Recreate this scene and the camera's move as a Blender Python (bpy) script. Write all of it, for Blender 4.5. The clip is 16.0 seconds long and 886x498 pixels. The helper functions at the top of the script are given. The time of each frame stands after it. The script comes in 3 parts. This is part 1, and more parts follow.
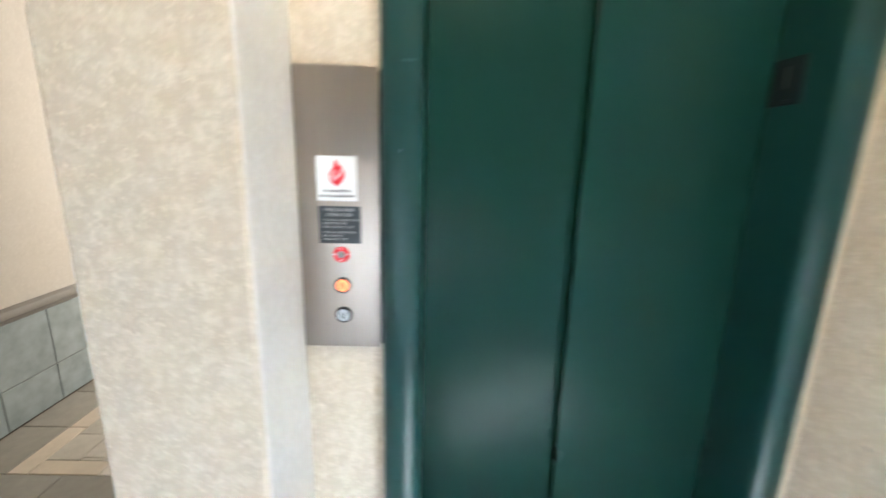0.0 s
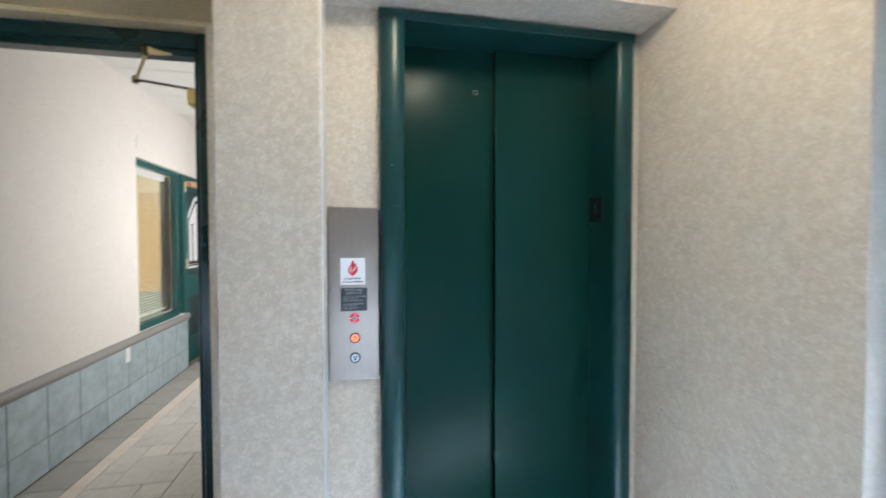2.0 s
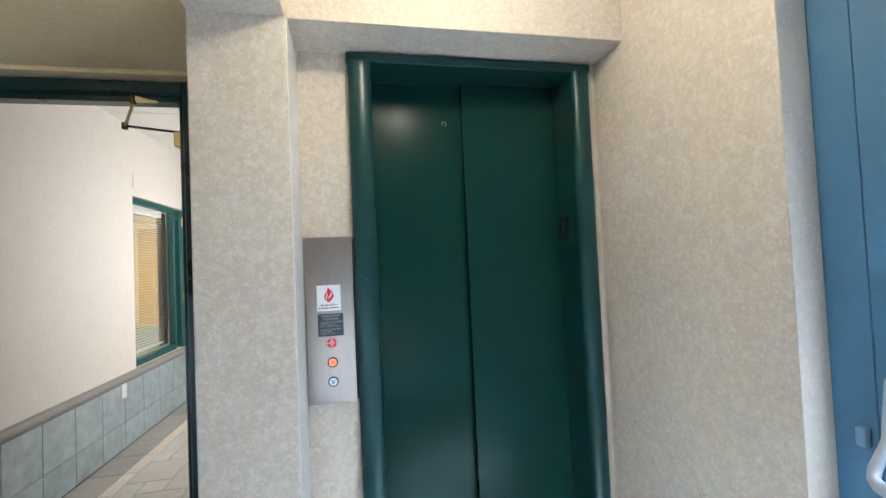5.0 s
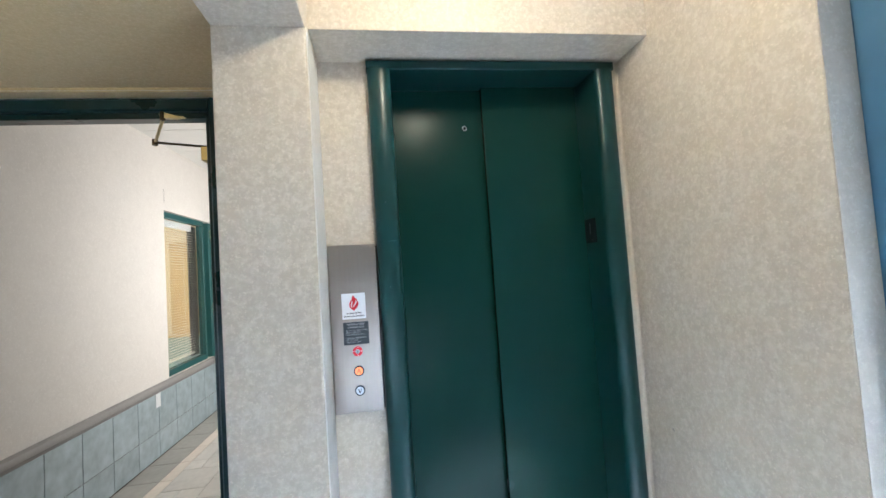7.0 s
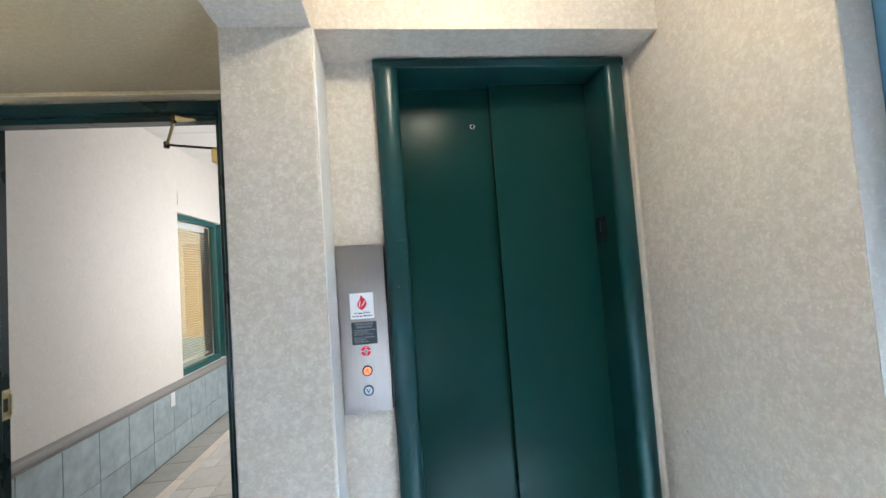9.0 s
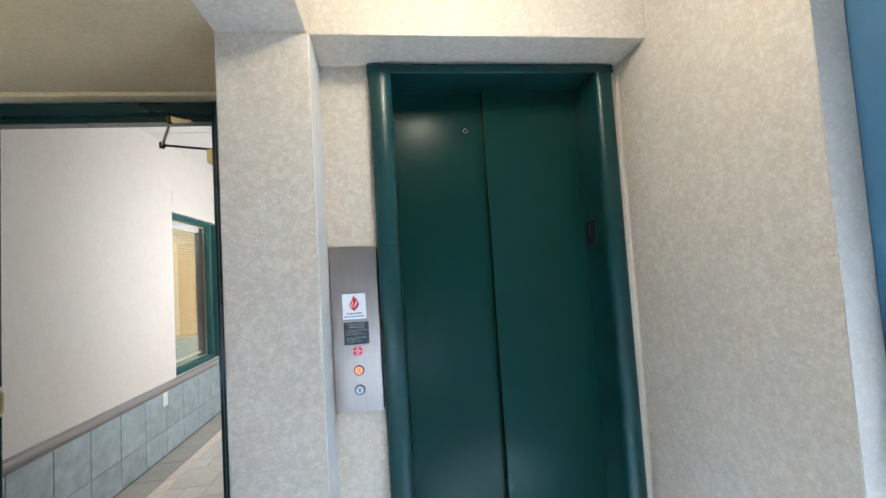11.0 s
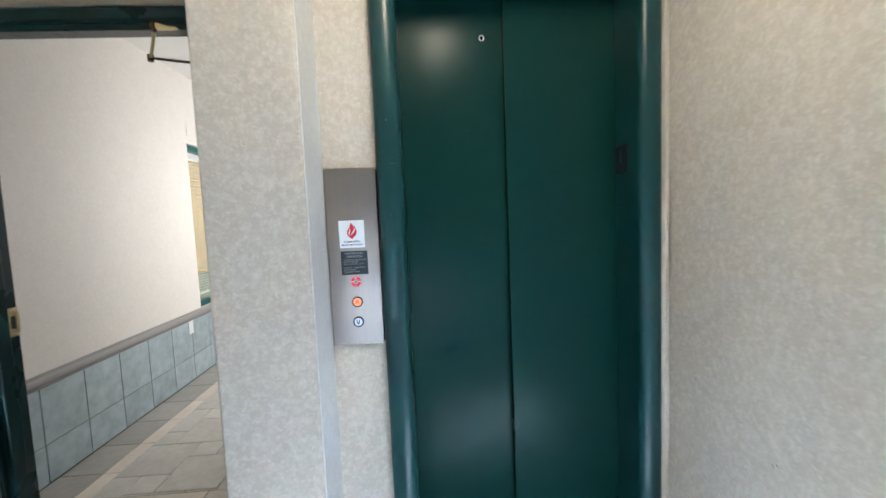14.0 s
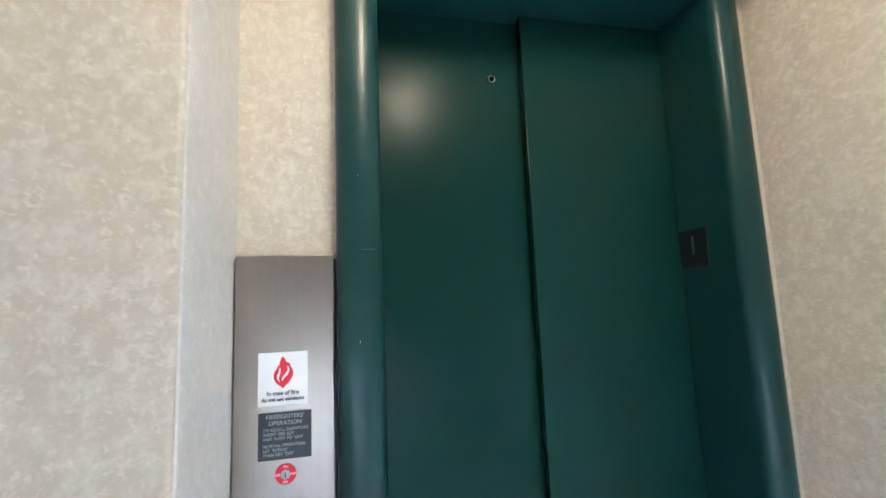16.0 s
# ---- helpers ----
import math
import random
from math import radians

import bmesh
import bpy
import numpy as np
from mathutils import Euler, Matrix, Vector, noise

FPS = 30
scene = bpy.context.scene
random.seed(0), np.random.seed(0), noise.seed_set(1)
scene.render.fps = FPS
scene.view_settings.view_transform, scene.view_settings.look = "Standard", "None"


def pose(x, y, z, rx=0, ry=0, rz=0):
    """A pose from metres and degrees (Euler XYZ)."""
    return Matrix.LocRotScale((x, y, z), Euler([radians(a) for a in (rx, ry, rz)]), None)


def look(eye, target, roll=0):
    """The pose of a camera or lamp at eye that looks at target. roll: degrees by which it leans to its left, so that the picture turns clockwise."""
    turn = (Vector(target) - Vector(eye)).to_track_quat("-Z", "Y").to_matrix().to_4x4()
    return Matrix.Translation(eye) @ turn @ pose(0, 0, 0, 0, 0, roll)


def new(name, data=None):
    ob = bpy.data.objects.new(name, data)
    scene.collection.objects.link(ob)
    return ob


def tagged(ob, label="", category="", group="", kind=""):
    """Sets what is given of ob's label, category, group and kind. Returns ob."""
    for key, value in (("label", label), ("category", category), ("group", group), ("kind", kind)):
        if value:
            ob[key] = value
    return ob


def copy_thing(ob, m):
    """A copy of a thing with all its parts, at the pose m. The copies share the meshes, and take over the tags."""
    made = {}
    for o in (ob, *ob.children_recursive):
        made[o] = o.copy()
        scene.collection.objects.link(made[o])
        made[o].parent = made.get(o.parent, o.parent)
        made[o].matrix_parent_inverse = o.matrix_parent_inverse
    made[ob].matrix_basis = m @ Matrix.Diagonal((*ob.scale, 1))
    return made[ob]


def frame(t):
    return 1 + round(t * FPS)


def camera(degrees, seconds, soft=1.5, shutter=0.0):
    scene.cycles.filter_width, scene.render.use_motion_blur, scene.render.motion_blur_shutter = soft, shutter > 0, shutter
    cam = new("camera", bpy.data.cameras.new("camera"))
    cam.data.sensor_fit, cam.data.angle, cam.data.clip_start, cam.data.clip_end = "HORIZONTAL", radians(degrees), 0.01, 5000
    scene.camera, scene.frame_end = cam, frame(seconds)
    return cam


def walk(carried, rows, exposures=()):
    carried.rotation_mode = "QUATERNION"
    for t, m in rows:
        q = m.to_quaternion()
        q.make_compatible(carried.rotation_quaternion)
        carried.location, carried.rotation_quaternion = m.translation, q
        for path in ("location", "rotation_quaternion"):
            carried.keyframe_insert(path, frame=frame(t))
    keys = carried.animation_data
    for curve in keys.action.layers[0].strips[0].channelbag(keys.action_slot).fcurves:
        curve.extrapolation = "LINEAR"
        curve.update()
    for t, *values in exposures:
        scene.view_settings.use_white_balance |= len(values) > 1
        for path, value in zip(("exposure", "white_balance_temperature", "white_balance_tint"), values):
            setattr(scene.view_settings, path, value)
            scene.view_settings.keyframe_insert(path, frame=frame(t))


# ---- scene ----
cam = camera(94.6, 16.0, shutter=0.5)
PATH = [
    (0, (-0.353, 0.332, 1.367), (-0.323, 2.282, 0.921), 1.4),
    (0.5, (-0.119, 0.07, 1.366), (-0.018, 2.045, 1.068), 0.8),
    (1, (-0.143, -0.102, 1.356), (-0.276, 1.876, 1.089), 1.2),
    (1.5, (-0.225, -0.132, 1.34), (-0.307, 1.865, 1.26), 2.1),
    (2, (-0.525, -0.215, 1.426), (-0.132, 1.745, 1.372), -0.1),
    (2.5, (-0.533, -0.245, 1.437), (-0.033, 1.691, 1.449), -2.8),
    (3, (-0.462, -0.254, 1.411), (0.035, 1.682, 1.367), -2.0),
    (5.5, (-0.433, -0.306, 1.429), (-0.077, 1.66, 1.516), -3.2),
    (6, (-0.441, -0.294, 1.426), (-0.112, 1.676, 1.528), -3.8),
    (6.5, (-0.44, -0.286, 1.424), (-0.136, 1.689, 1.524), -3.8),
    (7, (-0.439, -0.28, 1.425), (-0.154, 1.697, 1.52), -3.8),
    (7.5, (-0.446, -0.277, 1.426), (-0.18, 1.703, 1.516), -3.9),
    (8, (-0.448, -0.273, 1.425), (-0.202, 1.71, 1.518), -4.0),
    (8.5, (-0.437, -0.269, 1.423), (-0.205, 1.715, 1.519), -4.1),
    (11, (-0.417, -0.298, 1.421), (-0.163, 1.683, 1.527), -3.6),
    (11.5, (-0.411, -0.295, 1.419), (-0.146, 1.685, 1.521), -3.7),
    (12, (-0.414, -0.299, 1.415), (-0.149, 1.681, 1.51), -3.7),
    (12.5, (-0.414, -0.302, 1.415), (-0.16, 1.681, 1.484), -3.6),
    (13, (-0.408, -0.298, 1.407), (-0.187, 1.689, 1.43), -3.1),
    (13.5, (-0.381, -0.276, 1.4), (-0.192, 1.714, 1.351), -2.8),
    (14, (-0.341, -0.167, 1.36), (-0.225, 1.823, 1.204), -2.4),
    (14.5, (-0.421, 0.121, 1.365), (-0.17, 2.098, 1.192), -2.2),
    (15, (-0.433, 0.256, 1.414), (-0.027, 2.214, 1.45), -2.8),
    (15.5, (-0.432, 0.303, 1.454), (-0.019, 2.247, 1.677), -2.5),
    (16, (-0.425, 0.396, 1.444), (-0.019, 2.34, 1.674), -2.3),
]
STOPS = 5.31
EXPOSURES = [(t, STOPS + e, kelvin, 6) for t, e, kelvin in (
    (0, 0.60, 5300), (0.5, 0.36, 5180), (1, 0.3, 5165), (1.5, 0.15, 4980), (2, -0.06, 4700), (3, -0.10, 4675), (5.5, -0.05, 4790), (7, 0.0, 4725),
    (11, 0.0, 4610), (13.5, 0.0, 4575), (14, 0.05, 4670), (14.5, 0.1, 4755), (15.5, 0.2, 4935), (16, 0.2, 4915))]
walk(cam, [(t, look(eye, target, roll)) for t, eye, target, roll in PATH], EXPOSURES)

# ---- world and light ----
world = bpy.data.worlds.new("sky")
scene.world = world
world.use_nodes = True
wn = world.node_tree
sky = wn.nodes.new("ShaderNodeTexSky")
sky.sky_type, sky.sun_disc = "NISHITA", False
sky.sun_elevation, sky.sun_rotation = radians(60.9), radians(116)
wn.nodes["Background"].inputs["Strength"].default_value = 0.037
wn.links.new(sky.outputs[0], wn.nodes["Background"].inputs["Color"])
sun_data = bpy.data.lights.new("sun", "SUN")
sun_data.energy, sun_data.angle, sun_data.color = 2.0, radians(0.5), (1.0, 0.97, 0.92)
sun = new("sun", sun_data)
sun.matrix_world = look((4.5, -2.2, 9.0), (0, 0, 0))


def area_lamp(name, eye, target, sx, sy, watts, colour):
    data = bpy.data.lights.new(name, "AREA")
    data.shape, data.size, data.size_y, data.energy, data.color = "RECTANGLE", sx, sy, watts, colour
    ob = new(name, data)
    ob.matrix_world = look(eye, target)
    return ob


# Unseen lamp added to brighten the corridor wall and floor.
area_lamp("corridor_fill", (-0.84, 4.15, 1.6), (-2.4, 3.8, 1.10), 2.0, 1.6, 1.48, (1.0, 0.77, 0.53))
bulb_data = bpy.data.lights.new("downlight_bulb", "POINT")
bulb_data.energy, bulb_data.color, bulb_data.shadow_soft_size = 0.46, (1.0, 0.71, 0.39), 0.055
bulb = new("downlight_bulb", bulb_data)
bulb.location = (-0.19, 0.41, 2.362)
dim_data = bpy.data.lights.new("second_bulb", "POINT")
dim_data.energy, dim_data.color, dim_data.shadow_soft_size = 0.18, (1.0, 0.74, 0.38), 0.05
dim = new("second_bulb", dim_data)
dim.location = (-1.70, 0.70, 2.148)


# ---- materials ----
def material(name, base, rough=0.5, metal=0.0, spread=0.12, scale=8.0, fine=60.0, bump=0.1, bump_scale=80.0,
             tint=None, aniso=None, per_piece=0.0, spec=0.5, stretch=(1, 1, 1), depth=0.002, uneven=0.15):
    m = bpy.data.materials.new(name)
    m.use_nodes = True
    t = m.node_tree
    n, l = t.nodes, t.links
    b = n["Principled BSDF"]
    b.inputs["Metallic"].default_value = metal
    b.inputs["Specular IOR Level"].default_value = spec
    co = n.new("ShaderNodeTexCoord")
    mp = n.new("ShaderNodeMapping")
    mp.inputs["Scale"].default_value = stretch
    l.new(co.outputs["Object"], mp.inputs[0])
    big, small = n.new("ShaderNodeTexNoise"), n.new("ShaderNodeTexNoise")
    big.inputs["Scale"].default_value, small.inputs["Scale"].default_value = scale, fine
    big.inputs["Detail"].default_value = small.inputs["Detail"].default_value = 4
    l.new(mp.outputs[0], big.inputs["Vector"]), l.new(mp.outputs[0], small.inputs["Vector"])
    mix = n.new("ShaderNodeMix")
    mix.data_type = "FLOAT"
    mix.inputs[0].default_value = 0.5
    l.new(big.outputs["Fac"], mix.inputs[2]), l.new(small.outputs["Fac"], mix.inputs[3])
    ramp = n.new("ShaderNodeValToRGB")
    ramp.color_ramp.elements[0].position, ramp.color_ramp.elements[1].position = 0.32, 0.68
    lo = [c * (1 - spread) for c in base]
    hi = [min(1, c * (1 + spread)) for c in (tint or base)]
    ramp.color_ramp.elements[0].color, ramp.color_ramp.elements[1].color = (*lo, 1), (*hi, 1)
    l.new(mix.outputs[0], ramp.inputs[0])
    col = ramp.outputs[0]
    if per_piece:
        info = n.new("ShaderNodeObjectInfo")
        shift = n.new("ShaderNodeVectorMath")
        shift.operation = "SCALE"
        shift.inputs[0].default_value = (37.0, 23.0, 11.0)
        l.new(info.outputs["Random"], shift.inputs["Scale"]), l.new(shift.outputs[0], mp.inputs["Location"])
        hsv = n.new("ShaderNodeHueSaturation")
        rng = n.new("ShaderNodeMapRange")
        rng.inputs[3].default_value, rng.inputs[4].default_value = 1 - per_piece, 1 + per_piece
        l.new(info.outputs["Random"], rng.inputs[0]), l.new(rng.outputs[0], hsv.inputs["Value"])
        l.new(col, hsv.inputs["Color"])
        col = hsv.outputs[0]
    l.new(col, b.inputs["Base Color"])
    rr = n.new("ShaderNodeMapRange")
    rr.inputs[3].default_value, rr.inputs[4].default_value = rough * (1 - uneven), min(1, rough * (1 + uneven))
    l.new(big.outputs["Fac"], rr.inputs[0]), l.new(rr.outputs[0], b.inputs["Roughness"])
    if bump:
        bn, bu = n.new("ShaderNodeTexNoise"), n.new("ShaderNodeBump")
        bn.inputs["Scale"].default_value, bn.inputs["Detail"].default_value = bump_scale, 3
        bu.inputs["Strength"].default_value, bu.inputs["Distance"].default_value = bump, depth
        l.new(mp.outputs[0], bn.inputs["Vector"]), l.new(bn.outputs["Fac"], bu.inputs["Height"])
        l.new(bu.outputs[0], b.inputs["Normal"])
    return m


def plaster(name, dark, mid, light, cell=42.0):
    """Mottled vinyl wall covering: clumps of pale flecks over a slow drift of tone, with a soft embossed relief."""
    m = material(name, mid, 0.6, spread=0.04, scale=1.6, fine=9, bump=0)
    t = m.node_tree
    n, l = t.nodes, t.links
    b, co = n["Principled BSDF"], n["Texture Coordinate"]
    b.inputs["Specular IOR Level"].default_value = 0.3

    def noise_of(scale, detail, rough, distortion):
        k = n.new("ShaderNodeTexNoise")
        k.inputs["Scale"].default_value, k.inputs["Detail"].default_value = scale, detail
        k.inputs["Roughness"].default_value, k.inputs["Distortion"].default_value = rough, distortion
        l.new(co.outputs["Object"], k.inputs["Vector"])
        return k.outputs["Fac"]

    def cut(value, lo, hi, top):
        k = n.new("ShaderNodeMapRange")
        k.inputs[1].default_value, k.inputs[2].default_value, k.inputs[4].default_value = lo, hi, top
        l.new(value, k.inputs[0])
        return k.outputs[0]

    def over(amount, under, colour):
        k = n.new("ShaderNodeMix")
        k.data_type = "RGBA"
        k.inputs[7].default_value = (*colour, 1)
        l.new(amount, k.inputs[0]), l.new(under, k.inputs[6])
        return k.outputs[2]

    clump, fleck, speck = noise_of(cell, 6, 0.66, 0.35), noise_of(cell * 2.3, 3, 0.6, 0.5), noise_of(cell * 0.36, 4, 0.6, 0.2)
    col = over(cut(speck, 0.45, 0.72, 0.45), n["Color Ramp"].outputs[0], dark)
    col = over(cut(clump, 0.45, 0.67, 0.95), col, light)
    col = over(cut(fleck, 0.55, 0.69, 0.65), col, [min(1, c * 1.13) for c in light])
    l.new(col, b.inputs["Base Color"])
    add, bu = n.new("ShaderNodeMath"), n.new("ShaderNodeBump")
    l.new(clump, add.inputs[0]), l.new(fleck, add.inputs[1])
    bu.inputs["Strength"].default_value, bu.inputs["Distance"].default_value = 0.30, 0.0016
    l.new(add.outputs[0], bu.inputs["Height"]), l.new(bu.outputs[0], b.inputs["Normal"])
    return m


def emitter(name, colour, strength):
    m = bpy.data.materials.new(name)
    m.use_nodes = True
    b = m.node_tree.nodes["Principled BSDF"]
    b.inputs["Base Color"].default_value = (*colour, 1)
    b.inputs["Emission Color"].default_value = (*colour, 1)
    b.inputs["Emission Strength"].default_value = strength
    return m


def glass(name):
    m = bpy.data.materials.new(name)
    m.use_nodes = True
    b = m.node_tree.nodes["Principled BSDF"]
    b.inputs["Roughness"].default_value, b.inputs["Transmission Weight"].default_value = 0.02, 1.0
    b.inputs["IOR"].default_value = 1.45
    return m


WALL = plaster("mottled_wall_covering", (0.455, 0.395, 0.305), (0.55, 0.485, 0.385), (0.655, 0.595, 0.495), 54.0)
CORRIDOR_WALL = plaster("corridor_wall_covering", (0.64, 0.605, 0.562), (0.68, 0.645, 0.60), (0.715, 0.682, 0.64))
# Smooth return faces coloured paler than the wall for the side light they catch.
TRIM_SIDELIT = plaster("side_lit_return_plaster", (0.62, 0.59, 0.545), (0.67, 0.645, 0.60), (0.72, 0.70, 0.66))
# End face's wall colour darkened and warmed to offset the strong blue daylight.
TRIM_DIMMED = plaster("dimmed_end_plaster", (0.43, 0.375, 0.295), (0.475, 0.42, 0.335), (0.52, 0.465, 0.38))
BROWN = plaster("brown_ceiling_covering", (0.43, 0.335, 0.18), (0.49, 0.385, 0.215), (0.55, 0.44, 0.26), 70.0)
CAULK = material("cream_caulk", (0.62, 0.545, 0.42), 0.55, spread=0.1, scale=5, fine=45, bump=0.3, bump_scale=35)
CEILING = material("ceiling_white", (0.74, 0.73, 0.70), 0.8, spread=0.03, bump=0.15, bump_scale=200)
GREEN = material("green_enamel", (0.010, 0.045, 0.043), 0.31, spec=0.42, spread=0.03, scale=3, fine=25, bump=0.015, bump_scale=220, uneven=0.05)
DOOR_GREEN = material("door_green_enamel", (0.009, 0.037, 0.029), 0.27, spec=0.12, spread=0.03, scale=2.5, fine=14, bump=0, uneven=0.03)
JAMB_SCUFF = material("worn_green_paint", (0.05, 0.11, 0.10), 0.5, spread=0.1, bump=0)
FRAME_GREEN = material("dark_green_frame_paint", (0.006, 0.025, 0.026), 0.28, spec=0.4, spread=0.08, scale=4, fine=30, bump=0)
BLUE = material("blue_door_paint", (0.07, 0.16, 0.265), 0.5, spread=0.08, scale=2, fine=20, bump=0.04)
SHOP_GREEN = material("shopfront_green_paint", (0.022, 0.09, 0.09), 0.4, spread=0.1, bump=0.04)
SHOP_DARK = material("dark_kick_plate", (0.028, 0.045, 0.05), 0.4, spread=0.1, bump=0.04)
STEEL = material("brushed_steel", (0.365, 0.325, 0.285), 0.35, 1.0, spread=0.06, scale=3, fine=90, bump=0.08, bump_scale=40, stretch=(40, 1, 1), depth=0.0006)
CHROME = material("chrome", (0.7, 0.7, 0.7), 0.15, 1.0, spread=0.03, bump=0)
BRASS = material("brass", (0.40, 0.31, 0.13), 0.36, 1.0, spread=0.12, bump=0.05)
PALE_BRASS = material("worn_pale_brass", (0.80, 0.70, 0.48), 0.3, 1.0, spread=0.12, bump=0.05)
NUMERAL = material("grey_numeral", (0.30, 0.31, 0.32), 0.5, spread=0.05, bump=0)
DIM_NUMERAL = material("dim_numeral", (0.06, 0.065, 0.07), 0.5, spread=0.05, bump=0)
KEYWAY = material("dark_keyway", (0.004, 0.004, 0.004), 0.9, spread=0.1, spec=0.0, bump=0)
TAN = material("tan_office_cabinet", (0.52, 0.37, 0.17), 0.6, spread=0.08, bump=0.05)
BLACK = material("black_plastic", (0.012, 0.013, 0.015), 0.4, spread=0.1, bump=0.05)
PLATE_BLACK = material("matt_black_plate", (0.012, 0.019, 0.023), 0.6, spread=0.1, spec=0.15, bump=0.05)
PLATE = material("charcoal_engraved_plate", (0.03, 0.037, 0.045), 0.45, spread=0.1, bump=0.03)
WHITE = material("white_enamel", (0.78, 0.79, 0.80), 0.4, spread=0.02, bump=0.03)
INK = material("black_ink", (0.01, 0.01, 0.012), 0.6, spread=0.1, bump=0)
RED = material("red_ink", (0.62, 0.015, 0.03), 0.5, spread=0.06, bump=0)
LENS = material("frosted_button_lens", (0.5, 0.54, 0.6), 0.25, spread=0.05, bump=0)
LIT = emitter("lit_button_lens", (1.0, 0.23, 0.075), 0.036)
LIT_MARK = emitter("lit_arrow", (1.0, 0.04, 0.01), 0.008)
TILE_WALL = material("blue_grey_wall_tile", (0.36, 0.425, 0.46), 0.35, spread=0.22, scale=3.5, fine=14, bump=0.12, bump_scale=30, per_piece=0.07)
TILE_LOBBY = material("grey_beige_floor_tile", (0.33, 0.325, 0.31), 0.4, spread=0.12, scale=4, fine=22, bump=0.1, bump_scale=50, per_piece=0.05)
TILE_FIELD = material("pale_floor_tile", (0.61, 0.58, 0.535), 0.38, spread=0.12, scale=4, fine=25, bump=0.1, bump_scale=50, per_piece=0.06)
TILE_STRIP = material("cream_border_tile", (0.72, 0.645, 0.555), 0.4, spread=0.08, scale=5, fine=30, bump=0.08, bump_scale=60, per_piece=0.04)
TILE_BORDER = material("grey_border_tile", (0.37, 0.355, 0.32), 0.4, spread=0.12, scale=4, fine=22, bump=0.1, bump_scale=50, per_piece=0.05)
GROUT = material("grout", (0.16, 0.14, 0.12), 0.9, spread=0.15, bump=0.3)
CAP = material("grey_rail_paint", (0.26, 0.25, 0.24), 0.5, spread=0.08, bump=0.08)
BASE = material("grey_vinyl_base", (0.20, 0.22, 0.24), 0.5, spread=0.06, bump=0.05)
BLIND = material("cream_blind_slat", (0.78, 0.74, 0.64), 0.5, spread=0.05, bump=0)
ROOM = material("office_warm_paint", (0.76, 0.66, 0.48), 0.7, spread=0.05, bump=0.05)
COPPER = material("mottled_copper_laminate", (0.28, 0.11, 0.045), 0.35, 0.35, spread=0.6, scale=14, fine=50, tint=(0.40, 0.20, 0.09), bump=0.15, bump_scale=30)
MAHOGANY = material("dark_red_wood_panel", (0.10, 0.018, 0.012), 0.35, spread=0.3, scale=2, fine=30, stretch=(1, 1, 0.15), bump=0.05)
CREAM = material("cream_painted_metal", (0.62, 0.55, 0.42), 0.5, spread=0.05, bump=0.05)
CAR_GREY = material("grey_car_ceiling", (0.10, 0.10, 0.09), 0.6, spread=0.1, bump=0.05)
BLOCKER = material("dark_blocker_paint", (0.06, 0.055, 0.05), 0.9, spread=0.2, bump=0.3)
GROUND = material("concrete_paving", (0.43, 0.40, 0.355), 0.85, spread=0.15, scale=1.5, fine=40, bump=0.3)
BRONZE = material("dark_bronze", (0.10, 0.075, 0.045), 0.4, 1.0, spread=0.12, bump=0.05)
SHOE = material("cream_lacquered_brass", (0.58, 0.47, 0.25), 0.4, 0.75, spread=0.1, bump=0.05)
OCHRE = material("bronze_painted_metal", (0.50, 0.30, 0.16), 0.5, spread=0.1, bump=0.05)
SLATE = material("grey_blue_tone", (0.27, 0.34, 0.34), 0.5, spread=0.1, bump=0.05)
STRIKE_BLUE = material("worn_blue_metal", (0.17, 0.26, 0.37), 0.5, 0.3, spread=0.08, bump=0.05)
TEXT_GREY = material("engraved_grey", (0.30, 0.31, 0.32), 0.5, spread=0.05, bump=0)
GLASS = glass("clear_glass")
CAR_LAMP = emitter("car_lamp_lens", (1.0, 0.75, 0.42), 0.5)
BULB = emitter("downlight_lens", (1.0, 0.74, 0.40), 0.6)
GRIP = material("pale_lavender_enamel", (0.40, 0.42, 0.47), 0.32, 0.2, spread=0.05, bump=0.04)


# ---- mesh helpers ----
def box_bm(boxes, bevel=0.0, segments=2):
    bm = bmesh.new()
    for x0, x1, y0, y1, z0, z1 in boxes:
        r = bmesh.ops.create_cube(bm, size=1)
        bmesh.ops.scale(bm, vec=(x1 - x0, y1 - y0, z1 - z0), verts=r["verts"])
        bmesh.ops.translate(bm, vec=((x0 + x1) / 2, (y0 + y1) / 2, (z0 + z1) / 2), verts=r["verts"])
    if bevel:
        bmesh.ops.bevel(bm, geom=bm.edges[:], offset=bevel, segments=segments, profile=0.5, affect="EDGES")
    return bm


def box(x0, x1, y0, y1, z0, z1, bevel=0.0, segments=2):
    return box_bm([(x0, x1, y0, y1, z0, z1)], bevel, segments)


def rod(a, b, r, r2=None, sides=20, bevel=0.0):
    """A round bar from a to b."""
    bm = bmesh.new()
    a, b = Vector(a), Vector(b)
    d = b - a
    bmesh.ops.create_cone(bm, cap_ends=True, segments=sides, radius1=r, radius2=r if r2 is None else r2, depth=d.length)
    if bevel:
        rim = [e for e in bm.edges if any(len(f.verts) > 4 for f in e.link_faces)]
        bmesh.ops.bevel(bm, geom=rim, offset=bevel, segments=2, profile=0.5, affect="EDGES")
    bmesh.ops.transform(bm, matrix=Matrix.Translation((a + b) / 2) @ d.to_track_quat("Z", "Y").to_matrix().to_4x4(), verts=bm.verts)
    return bm


